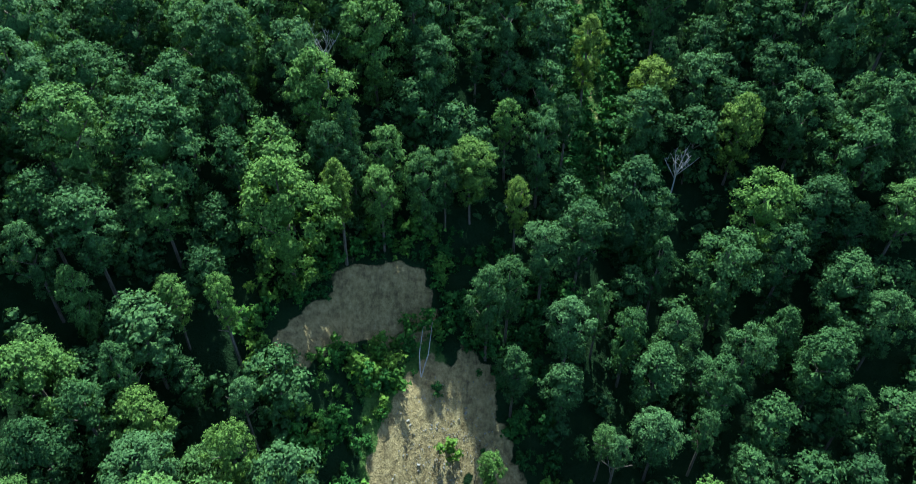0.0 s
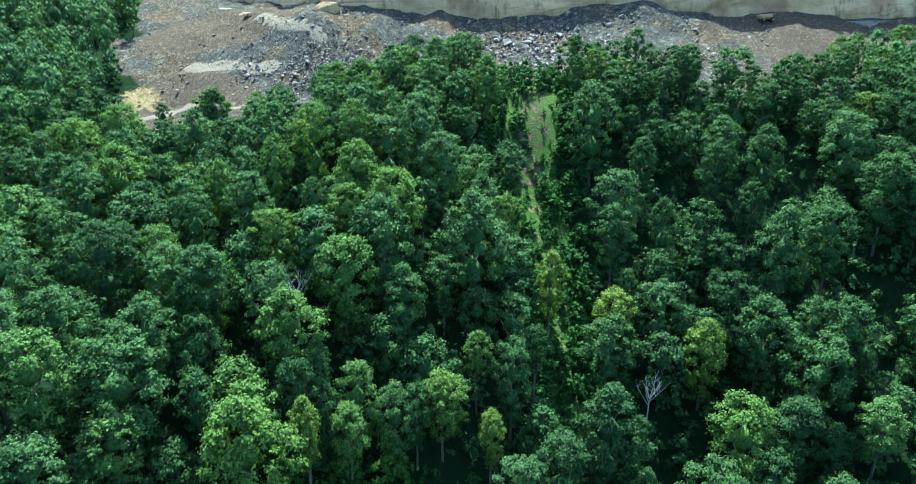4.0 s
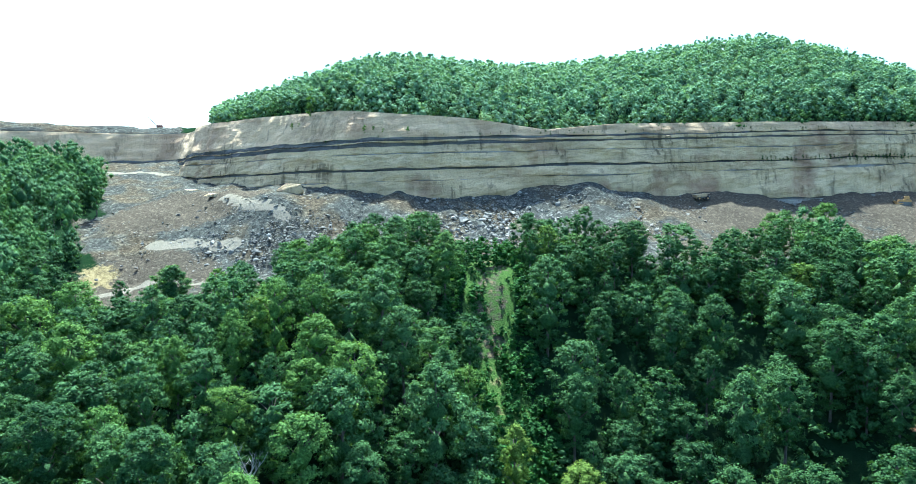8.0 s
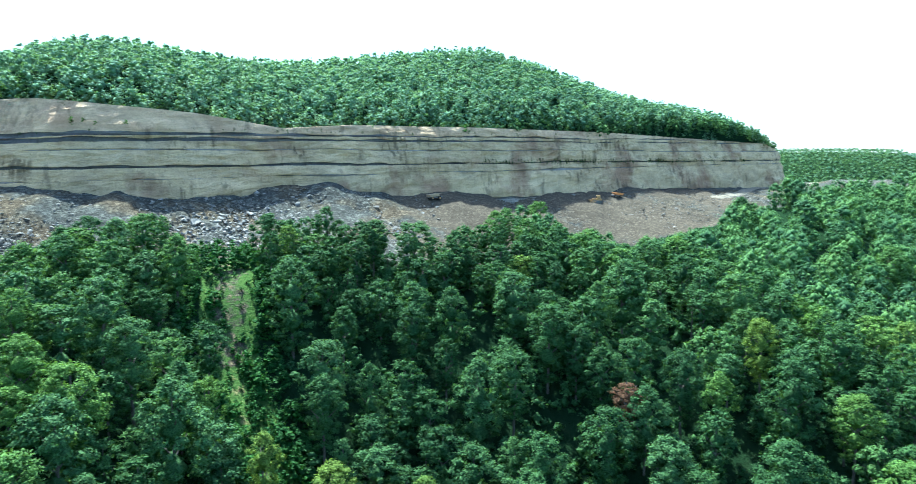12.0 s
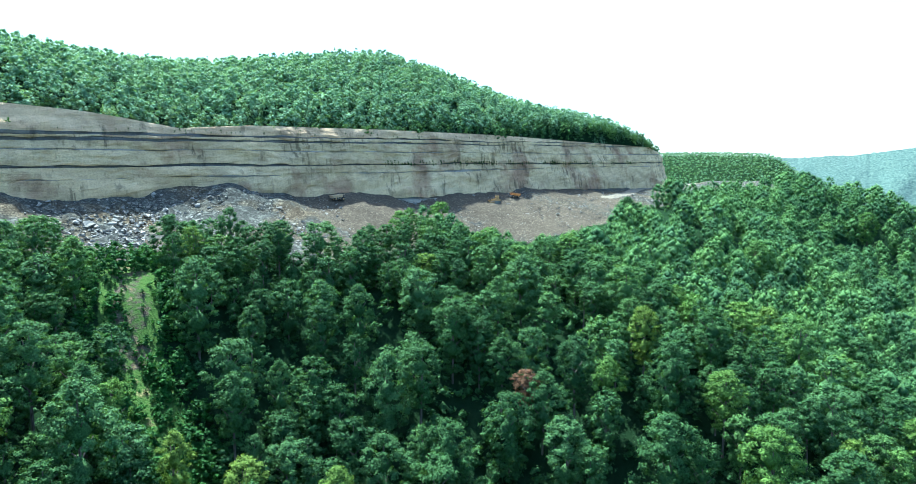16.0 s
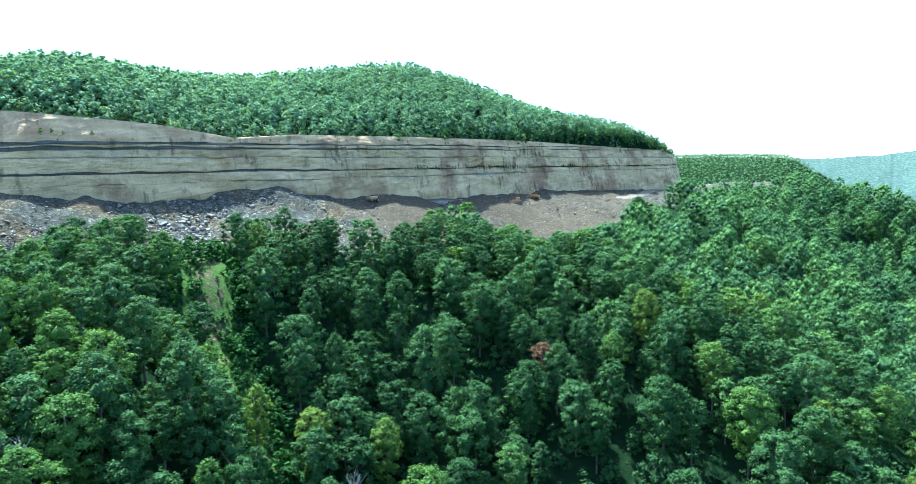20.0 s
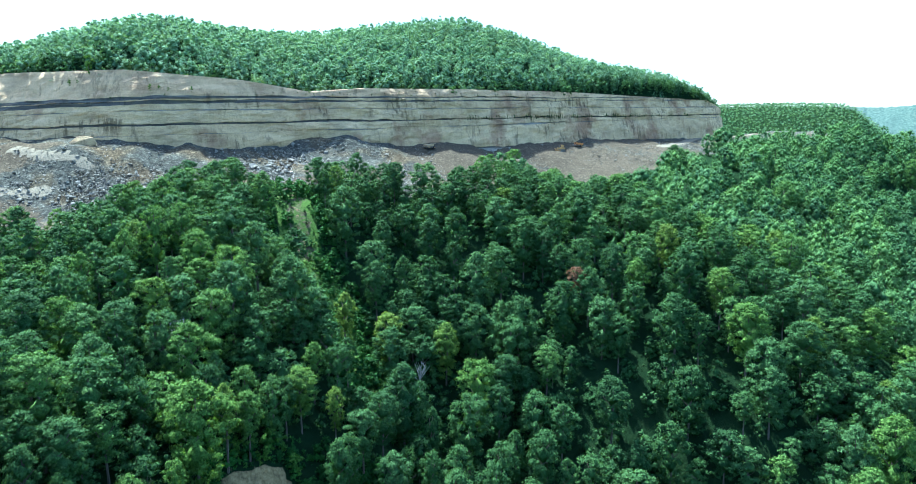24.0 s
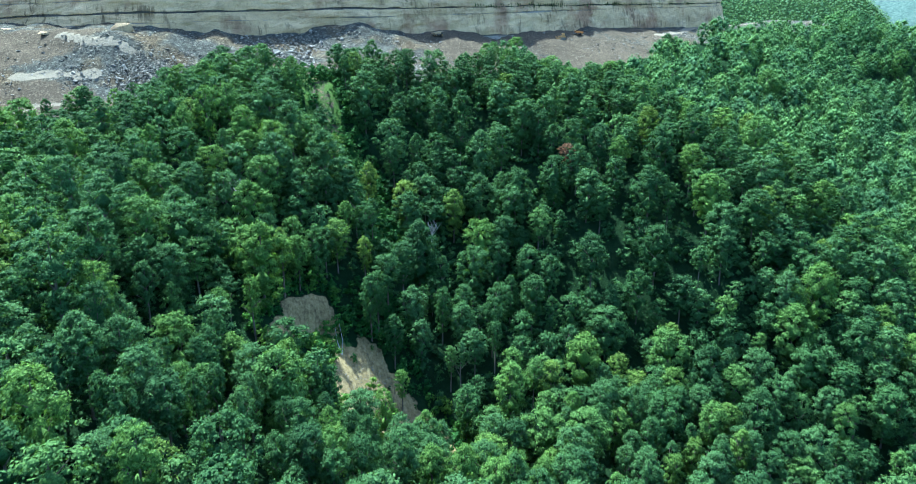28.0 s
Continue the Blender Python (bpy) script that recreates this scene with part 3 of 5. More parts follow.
# ---- trees ----
def crown_template(seed, leaves, lobes, size, loose=0.55, blunt=None, wild=0.42, dome=False, up=0.15):
    """The triangles of a crown about one metre in radius, from -2.0 up to 1.3: clumps set over an uneven dome that
    narrows downwards, small leaf sprays all over each clump, and the dense inside of each clump."""
    r = np.random.default_rng(seed)
    blunt = r.uniform(0.45, 1.15) if blunt is None else blunt
    k = np.arange(lobes)
    z = 1.08 - 3.1 * ((k + 0.5) / lobes) ** 1.3 + r.uniform(-0.1, 0.1, lobes)
    a = k * 2.39996 + r.uniform(0, 6) + r.uniform(-0.35, 0.35, lobes)
    girth = np.where(z > 0, np.clip(1 - (np.maximum(z, 0) / 1.22) ** 2, 0, 1) ** blunt, 1 - (0.75 if dome else 0.55) * (np.maximum(-z, 0) / 2.0) ** 1.1)
    limbs = 1 + (0.75 if dome else 1.0) * (0.16 * np.sin(a * 2 + r.uniform(0, 6)) + 0.12 * np.sin(a * 3 + z * 2.5 + r.uniform(0, 6)))
    lr = np.clip(r.uniform(0.62, 1.3, lobes) * (2.15 if dome else 1.75) / math.sqrt(lobes), 0.12, 0.5) * np.where(z < -0.5, 0.9, 1.0)
    wide = np.maximum(girth * limbs * r.uniform(0.84 if dome else 0.78, 1.06, lobes) - lr * 0.6, 0.0)
    c = np.stack([np.cos(a) * wide, np.sin(a) * wide, z + r.uniform(-0.06, 0.06, lobes)], 1)
    flat = np.array([1.0, 1.0, 0.88 if dome else 0.72])
    many = leaves * 4
    pick = r.choice(lobes, many, p=lr ** 2 / (lr ** 2).sum())
    d = r.normal(size=(many, 3)) + [0, 0, 0.25]
    d /= np.linalg.norm(d, axis=1)[:, None]
    p = c[pick] + d * flat * (lr[pick] * (0.72 + loose * r.uniform(0, 1, many) ** 1.5))[:, None]
    inside = ((((p[:, None] - c[None]) / flat) ** 2).sum(-1) < (lr * 0.7) ** 2).any(1)
    ok = np.where(~inside & (d[:, 2] > -0.6))[0][:leaves]
    p, d = p[ok], d[ok]
    out = p - [0, 0, -0.45]
    out /= np.linalg.norm(out, axis=1)[:, None]
    nrm = d * (0.2 if dome else 0.4) + out * (0.78 if dome else 0.52) + r.normal(size=p.shape) * wild + [0, 0, up]
    nrm /= np.linalg.norm(nrm, axis=1)[:, None]
    t = np.cross(nrm, r.normal(size=p.shape))
    t /= np.linalg.norm(t, axis=1)[:, None]
    b = np.cross(nrm, t)
    s = (size * r.uniform(0.5, 1.5, len(p)))[:, None]
    tris = np.stack([p - t * s * 0.7 + b * s * 0.45, p + t * s * 0.7 + b * s * 0.4, p - b * s * 0.9 - nrm * s * 0.2], 1).reshape(-1, 3)
    core = []
    for cc, rr in zip(c, lr):
        e = [cc + flat * rr * (0.62 if dome else 0.74) * r.uniform(0.8, 1.1) * np.array(w) for w in ((1, 0, 0), (0, 1, 0), (-1, 0, 0), (0, -1, 0), (0, 0, 1), (0, 0, -1))]
        for j in range(4):
            core += [e[j], e[(j + 1) % 4], e[4], e[(j + 1) % 4], e[j], e[5]]
    heart = [(0.36, 0.0), (0.38, -1.0)] if lobes > 20 else [(0.4, -0.1)] if lobes > 4 else []
    for rr, zz in heart:
        e = [np.array([math.cos(q) * rr, math.sin(q) * rr, zz]) for q in np.arange(6) * math.pi / 3]
        top, low = np.array([0, 0, zz + 0.45]), np.array([0, 0, zz - 0.5])
        for j in range(6):
            core += [e[j], e[(j + 1) % 6], top, e[(j + 1) % 6], e[j], low]
    return np.vstack([tris, core])


def tube(out, a, b, ra, rb, sides=5):
    """Adds the quads of a tapered round bar from a to b."""
    a, b = np.array(a, float), np.array(b, float)
    w = (b - a) / np.linalg.norm(b - a)
    u = np.cross(w, [0.3, 1, 0.2])
    u /= np.linalg.norm(u)
    v = np.cross(w, u)
    for i in range(sides):
        e = [u * math.cos(2 * math.pi * (i + j) / sides) + v * math.sin(2 * math.pi * (i + j) / sides) for j in (0, 1)]
        p = [a + e[0] * ra, a + e[1] * ra, b + e[1] * rb, b + e[0] * rb]
        out.extend([p[0], p[1], p[2], p[0], p[2], p[3]])


def trunk_template(seed, limbs=4, sides=5):
    """A tapered trunk one metre tall with a few limbs, as quads."""
    r = np.random.default_rng(seed)
    out = []
    bend = r.uniform(-0.02, 0.02, 2)
    tube(out, (0, 0, -0.08), (bend[0], bend[1], 0.5), 0.015, 0.011, sides)
    tube(out, (bend[0], bend[1], 0.5), (bend[0] * 1.5, 0, 0.88), 0.011, 0.004, sides)
    for i in range(limbs):
        a, h = i * 2.4 + r.uniform(0, 1), r.uniform(0.4, 0.7)
        tube(out, (bend[0], bend[1], h), (0.13 * math.cos(a), 0.13 * math.sin(a), h + 0.14), 0.006, 0.003, sides)
    return np.array(out)


def weld(t):
    """Joins the equal corners of loose triangles, so that rounded forms shade smoothly."""
    v, inv = np.unique(np.round(t, 6), axis=0, return_inverse=True)
    return v, inv.reshape(-1, 3)


def tri_mesh(name, v, mats, tone=None, index=None, faces=None):
    me = bpy.data.meshes.new(name)
    fill_mesh(me, v, np.arange(len(v)).reshape(-1, 3) if faces is None else faces)
    if faces is not None:
        me.polygons.foreach_set("use_smooth", np.ones(len(faces), bool))
    if tone is not None:
        me.attributes.new("tone", "FLOAT", "FACE").data.foreach_set("value", np.asarray(tone, np.float32))
    for m in mats:
        me.materials.append(m)
    if index is not None:
        me.polygons.foreach_set("material_index", np.asarray(index, np.int32))
    return me


rng = np.random.default_rng(11)


def scatter(x0, x1, y0, y1, gap):
    """Jittered places over a rectangle of the plan."""
    nx, ny = int((x1 - x0) / gap), int((y1 - y0) / gap)
    x, y = np.meshgrid(np.arange(nx) + 0.5, np.arange(ny) + 0.5)
    x = x + 0.5 * (np.arange(ny) % 2)[:, None]
    x, y = x + rng.uniform(-0.38, 0.38, x.shape), y + rng.uniform(-0.38, 0.38, x.shape)
    return (x0 + x * gap).ravel(), (y0 + y * gap).ravel()


def wooded(x, y):
    """Where trees stand: not on spoil, bare earth, the wall or the gully."""
    back = behind_wall(x, y)
    free = (spoil_mask(x, y, back) < 0.5) & (along(SCAR, x, y) > 9.0) & (along(TONGUE, x, y) > 7.0) & (along(SLIDE, x, y) > 7.5) & (along(SLIDE_EDGE, x, y) > 8.0) & (along(SLIDE_WEST, x, y) > 7.0) & (along(GULLY[:4], x, y) > 9.4) & (along(GULLY, x, y) > 7.0)
    free &= ~((x < -90) & (y > 304)) & ~((x > 395) & (y > 340))
    free &= ~((x > -30) & (x < -8) & (y > 46) & (y < 72)) & ~((x > -13) & (x < 6) & (y > 70) & (y < 90))
    return free & ((back < -2) | (back > 13))


def in_sight(x, y):
    """The slopes that face the flight; the woods behind it are left out."""
    return (y > np.maximum(0.53 * x - 70, -8 + 0 * x)) & (x > np.minimum(-86 - 0.1 * y, -0.82 * y - 10))


# The canopy below the rim: bearing from the head of the hollow in degrees, and the rise of the tree tops towards it.
CANOPY = [(-33.2, 0.009), (-32.0, -0.095), (-31.0, -0.125), (-29.7, -0.159), (-28.4, -0.157), (-28.0, -0.123), (-27.8, -0.156), (-26.5, -0.152), (-25.6, -0.133),
          (-24.5, -0.109), (-23.1, -0.152), (-22.2, -0.145), (-21.1, -0.114), (-20.0, -0.134), (-19.0, -0.099), (-18.4, -0.148), (-16.8, -0.132), (-15.6, -0.081),
          (-12.8, -0.077), (-10.8, -0.067), (-9.4, -0.040), (-6.4, -0.045), (-3.5, -0.037), (-1.7, -0.077), (-0.4, -0.120), (0.3, -0.200), (1.0, -0.242),
          (2.3, -0.235), (2.7, -0.111), (3.3, -0.035), (6.9, -0.055), (9.3, -0.029), (11.0, -0.058), (13.1, -0.051), (15.4, -0.061), (17.6, -0.050), (18.7, -0.089),
          (20.7, -0.060), (23.9, -0.040), (26.7, -0.019), (28.4, -0.039), (29.8, -0.077), (30.8, -0.060), (32.9, -0.065),
          (33.6, -0.083), (37.0, -0.07), (39.3, -0.064), (41.6, -0.059), (42.2, -0.034), (43.0, -0.012), (43.9, -0.023), (45.0, -0.026), (45.8, -0.038), (46.8, -0.031), (47.8, -0.007), (49.2, 0.004), (50.3, -0.005), (52.7, -0.006), (55.4, 0.002), (56.8, 0.01), (58.3, 0.01), (59.9, 0.005)]


def ceiling(x, y):
    """The height that the tree tops keep under, so that the spoil shows over them."""
    az = np.degrees(np.arctan2(x, y))
    z = 100 + np.interp(az, [c[0] for c in CANOPY], [c[1] for c in CANOPY]) * np.hypot(x, y)
    return np.where((np.hypot(x, y) > 90) & ((az > -24) | (np.hypot(x, y) < 232)) & (az > -33.2) & (az < 61) & (np.asarray(y) < 262), z, 1e3)


def stand(name, label, templates, trunks, x, y, radius, tall, tone, mat=LEAF, category="forest", shape=(0.85, 1.15), z=None):
    """One mesh of many trees."""
    z = height(x, y) if z is None else z
    r = np.random.default_rng(len(x))
    verts, faces, tones, index, base = [], [], [], [], 0
    forms = [weld(t) for t in templates]
    for i in range(len(x)):
        t, f = forms[r.integers(len(forms))]
        a = r.uniform(0, 6.3)
        ca, sa = math.cos(a), math.sin(a)
        rr, hh = radius[i], tall[i]
        ch = rr * r.uniform(*shape)
        v = np.empty_like(t)
        v[:, 0] = x[i] + (t[:, 0] * ca - t[:, 1] * sa) * rr
        v[:, 1] = y[i] + (t[:, 0] * sa + t[:, 1] * ca) * rr
        v[:, 2] = z[i] + hh - ch * 1.3 + t[:, 2] * ch
        verts.append(v)
        faces.append(f + base)
        base += len(v)
        n = len(f)
        tones.append(np.full(n, tone[i]))
        index.append(np.zeros(n, int))
        if trunks:
            w = trunks[i % len(trunks)]
            verts.append(w * [hh, hh, hh] + [x[i], y[i], z[i]])
            faces.append(np.arange(len(w)).reshape(-1, 3) + base)
            base += len(w)
            tones.append(np.zeros(len(w) // 3))
            index.append(np.ones(len(w) // 3, int))
    ob = new(name, tri_mesh(name, np.vstack(verts), [mat, BARK], np.concatenate(tones), np.concatenate(index), np.vstack(faces)))
    return tagged(ob, label, category, kind="stuff")


NEAR = [crown_template(20 + i, 5000, 62 + 6 * (i % 5), 0.046, wild=0.32) for i in range(10)]
CLOSE = [crown_template(30 + i, 1700, 42 + 2 * (i % 5), 0.062, wild=0.32) for i in range(8)]
MIDDLE = [crown_template(40 + i, 1000, 30 + i % 5, 0.058, 0.4, 0.45 + 0.05 * i, 0.2, True, 0.05) for i in range(8)]
DISTANT = [crown_template(60 + i, 210, 9 + i % 3, 0.115, 0.8, 0.45 + 0.06 * i, 0.2, True, 0.45) for i in range(6)]
SAPLING = [crown_template(65 + i, 90, 7, 0.17) for i in range(5)]
FARAWAY = [crown_template(70 + i, 12, 2, 0.34, 0.3) for i in range(5)]
SHRUBS = [crown_template(80 + i, 120, 8, 0.19) for i in range(5)]
TRUNKS = [trunk_template(i) for i in range(5)]
PLAIN_TRUNKS = [trunk_template(i, 1, 4) for i in range(3)]

# Single trees: (x, y, radius of the crown), stand by stand.
EAST_OF_HOLLOW = [(18, 101, 6.5), (41, 104, 6.1), (9, 91, 4.5), (23, 93, 2.9), (50, 104, 5.2), (56, 103, 3.5), (62, 102, 4.1), (55, 111, 6.0), (61, 117, 5.6), (48, 121, 5.5), (37, 118, 4.7), (29, 125, 4.8), (20, 121, 4.6), (8, 122, 3.4), (23, 127, 2.4), (19, 115, 5.0), (44, 97, 4.5), (34, 94, 5.4), (54, 94, 5.4), (59, 88, 3.9), (44, 87, 3.8), (13, 84, 2.2), (18, 81, 3.0), (8, 79, 4.3), (26, 83, 3.6), (23, 77, 4.5), (32, 75, 3.6), (37, 81, 3.7), (49, 81, 4.9), (53, 76, 2.7), (23, 68, 3.9), (30, 69, 2.0), (15, 67, 1.9), (17, 64, 1.9)]
NORTH_OF_HOLLOW = [(-10, 94, 4.1), (-5, 103, 2.5), (5, 109, 2.4), (1, 102, 3.5), (-2, 93, 2.4), (-34, 93, 5.2), (-29, 91, 2.4), (-39, 99, 4.4), (-28, 106, 5.6), (-18, 106, 4.5), (-65, 98, 4.8), (-54, 97, 4.6), (-49, 100, 4.1), (-14, 92, 2.8)]
WEST_OF_HOLLOW = [(-23, 85, 3.2), (-34, 73, 6.4), (-28, 80, 2.7), (-52, 76, 6.5), (-59, 70, 4.9), (-67, 74, 5.1), (-62, 80, 4.2), (-52, 85, 4.7), (-46, 88, 3.8), (-75, 87, 5.2), (-55, 45, 4.5), (-49, 44, 3.6), (-47, 49, 2.4), (-38, 60, 2.0), (-55, 62, 4.2), (-55, 56, 2.9), (-60, 57, 2.5), (-51, 38, 3.6), (-41, 40, 4.3), (-33, 45, 2.8), (-34, 52, 1.8)]
SOUTH_OF_HOLLOW = [(-37, 34, 6.5), (-69, 24, 4.5), (-49, 7, 5.8), (10, 31, 5.1), (29, 37, 6.5), (37, 30, 5.5), (-69, 58, 6.2), (-74, 42, 5.7), (62, 32, 6.0), (54, 58, 6.2), (88, 43, 6.5), (90, 25, 6.4), (97, 11, 5.4), (-2, 60, 2.2), (27, 52, 5.8), (116, 39, 6.0), (128, 26, 6.1), (-61, -1, 3.9), (-73, 5, 4.5), (123, 11, 5.9), (-12, 26, 4.0)]
GULLY_WOOD = [(-66, 106, 3.4), (-57, 114, 3.7), (-59, 104, 3.8), (-57, 126, 3.1), (-48, 117, 4.5), (-37, 120, 2.2), (-30, 119, 3.9), (-22, 122, 5.6), (-14, 135, 4.8), (-7, 121, 6.5), (-6, 133, 4.8), (-1.5, 131, 4.0), (22, 143, 5.2), (21, 135, 4.4), (18, 160, 6.4), (29, 155, 3.5), (-33, 139, 3.7), (-40, 134, 3.7), (-30, 127, 4.6), (-47, 130, 3.7), (-71, 146, 4.3), (-98, 144, 6.5), (-94, 156, 5.6), (-86, 129, 3.4)]
RIM_WOOD = [(-88, 165, 2.2), (-77, 170, 3.8), (-68, 177, 3.2), (-62, 178, 2.2), (-50, 180, 4.2), (32, 142, 3.3), (55, 135, 6.5), (63, 134, 5.4), (76, 142, 5.7), (55, 153, 4.7), (45, 152, 4.2), (47, 158, 5.1), (51, 145, 3.1), (73, 155, 6.0), (80, 150, 4.5), (83, 130, 4.2), (92, 146, 3.8), (81, 137, 4.3), (118, 230, 4.8), (90, 206, 4.8), (33, 201, 3.1), (15, 188, 4.6), (20, 186, 5.7), (-15, 194, 5.1), (-29, 198, 5.2), (-38, 169, 6.0), (-7, 170, 4.6), (56, 186, 5.9), (44, 187, 4.2), (-21, 183, 4.8), (-46, 177, 4.0), (-78, 171, 4.9)]
SPUR_WOOD = [(77, 117, 6.3), (90, 127, 4.1), (97, 119, 4.5), (86, 117, 4.3), (57, 121, 3.4), (84, 106, 5.5), (86, 100, 4.1), (112, 103, 5.9), (119, 94, 4.4), (99, 91, 6.2), (122, 84, 5.1), (142, 83, 6.4), (115, 79, 5.6), (166, 77, 5.3), (101, 148, 6.5), (128, 136, 6.1), (117, 117, 4.0), (132, 109, 4.9), (243, 181, 6.5), (329, 189, 6.5), (444, 250, 6.5), (157, 102, 5.3), (222, 124, 5.9), (101, 112, 3.7), (206, 219, 6.1)]
LOWER_WOOD = [(113, 70, 6.5), (109, 64, 4.7), (92, 76, 5.6), (73, 85, 5.5), (68, 67, 6.1), (80, 52, 6.1), (128, 71, 6.1), (127, 42, 6.5), (120, 47, 5.7)]
VALLEY_WOOD = [(113, 30, 5.5), (101, 37, 5.4), (-79, 128, 6.5), (-44, 46, 3.6), (-23, 114, 6.0), (-20, 144, 5.8), (-41, 110, 4.2), (-48, 95, 4.4), (-82, 120, 5.2)]
SINGLE = LOWER_WOOD + VALLEY_WOOD + EAST_OF_HOLLOW + NORTH_OF_HOLLOW + WEST_OF_HOLLOW + SOUTH_OF_HOLLOW + GULLY_WOOD + RIM_WOOD + SPUR_WOOD
YELLOWISH = {(-10, 94), (-2, 93), (-28, 80), (20, 121), (37, 118), (8, 122), (117, 117)}
VIVID = {(41, 104), (13, 84), (62, 102), (29, 37), (-55, 56), (37, 30)}
TONES = [("dark green", 0.12), ("green", 0.33), ("bluish green", 0.5), ("fresh green", 0.7), ("yellowish green", 0.86)]
CROWNS = {}


def crown_mesh(k, tone):
    if (k, tone) not in CROWNS:
        v, f = weld(NEAR[k])
        CROWNS[k, tone] = tri_mesh("crown", v, [LEAF], np.full(len(f), TONES[tone][1]), None, f)
    return CROWNS[k, tone]


TRUNK_MESHES = [tri_mesh("trunk", t, [BARK]) for t in TRUNKS]


CLEARING = [(-13, 58), (-15, 74)]       # low trees above the slide, which let the sun in


def broadleaf_tree(n, x, y, radius):
    """One tree on the slope: an empty at its foot, a trunk with limbs, and a crown."""
    r = random.Random(n * 7 + 3)
    z, high = float(height(x, y)), 14.5 + radius * 1.25 + r.uniform(-2.8, 2.2)
    high = min(high, max(float(ceiling(x, y)) - z - r.uniform(0, 1.2), 3.5))
    high *= 0.6 if along(CLEARING, x, y) < 6.5 else 1.0
    radius = min(radius, high * 0.42)
    # Mid-slope trees draw darker tones, the slope's shade put into the leaves.
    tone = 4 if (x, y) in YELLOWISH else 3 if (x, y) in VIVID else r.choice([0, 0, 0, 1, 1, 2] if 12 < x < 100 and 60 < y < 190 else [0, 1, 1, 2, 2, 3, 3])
    tree = new("broadleaf_tree")
    tree.matrix_world = pose(x, y, z, 0, 0, r.uniform(0, 360))
    size = "large" if radius > 5 else "slender" if radius < 3 else "tall"
    tagged(tree, f"{size} broadleaf tree with a {TONES[tone][0]} crown", "tree", "broadleaf trees of the hollow")
    trunk = part("trunk", TRUNK_MESHES[n % 5], tree)
    trunk.scale = (high, high, high)
    crown = part("crown", crown_mesh(n % 10, tone), tree)
    radius *= 1.03
    up = radius * r.uniform(0.85, 1.12) * (1.3 if radius < 4 else 1.0)
    crown.scale = (radius, radius * r.uniform(0.9, 1.05), up)
    crown.location = (0, 0, high - up * 1.28)
    return tree


for n, (x, y, radius) in enumerate(SINGLE):
    broadleaf_tree(n, x, y, radius)

# Trees added to throw shade over the scar and the slide's east half.
for n, (x, y, radius) in enumerate([(-31, 86, 3.6), (-17, 90, 3.8), (-23, 91, 3.8), (-28, 88, 3.4), (-2, 81, 3.3), (3, 87, 4.0), (8, 72, 3.2), (-5, 77.5, 3.4), (0, 72, 3.0)]):
    broadleaf_tree(300 + n, x, y, radius)
withered = broadleaf_tree(500, 84, 121, 3.4)
withered.name = "withered_tree"
tagged(withered, "broadleaf tree with a withered rusty brown crown", "tree")
next(o for o in withered.children if o.name.startswith("crown")).data = tri_mesh("crown", NEAR[4], [BROWN_LEAF], np.full(len(NEAR[4]) // 3, 0.5))
for o in withered.children:
    if o.name.startswith("crown"):
        o.scale, o.location = (3.6, 3.3, 2.6), (0, 0, 14.6)


def bare_tree(x, y, high, seed):
    """A dead tree: a grey trunk and forking bare branches."""
    r = random.Random(seed)
    z = float(height(x, y))
    tree = tagged(new("bare_tree"), "dead grey tree with bare branches", "tree", "dead trees")
    tree.matrix_world = pose(x, y, z)
    out = []
    tube(out, (0, 0, -0.5), (0.2, 0, high * 0.6), 0.22, 0.12)
    part("trunk", tri_mesh("trunk", np.array(out), [DEADWOOD]), tree)
    for i in range(9):
        out = []
        a, h = i * 2.4 + r.uniform(0, 1), high * r.uniform(0.42, 0.6)
        p = np.array([0.15, 0, h])
        e = np.array([math.cos(a), math.sin(a), r.uniform(1.2, 2.2)])
        e = p + e / np.linalg.norm(e) * high * r.uniform(0.22, 0.36)
        tube(out, p, e, 0.08, 0.04, 4)
        for j in range(5):
            q = p + (e - p) * r.uniform(0.4, 1.0)
            w = q + np.array([r.uniform(-1, 1), r.uniform(-1, 1), r.uniform(0.4, 1.4)]) * high * 0.075
            tube(out, q, w, 0.045, 0.02, 3)
        part("branch", tri_mesh("branch", np.array(out), [DEADWOOD]), tree)
    return tree


def make_deadwood():
    m, n, l, b = material("dead_wood", 0.9)
    f = noise_node(n, l, coords(n, l, 2, 2, 0.5), 2.0)
    l.new(ramp_node(n, l, f, [(0.3, (0.20, 0.185, 0.17)), (0.7, (0.42, 0.40, 0.37))]), b.inputs["Base Color"])
    return m


DEADWOOD = make_deadwood()
bare_tree(26, 111, 17, 1)
bare_tree(-36, 104, 15, 2)
bare_tree(-88, 172, 9, 3)

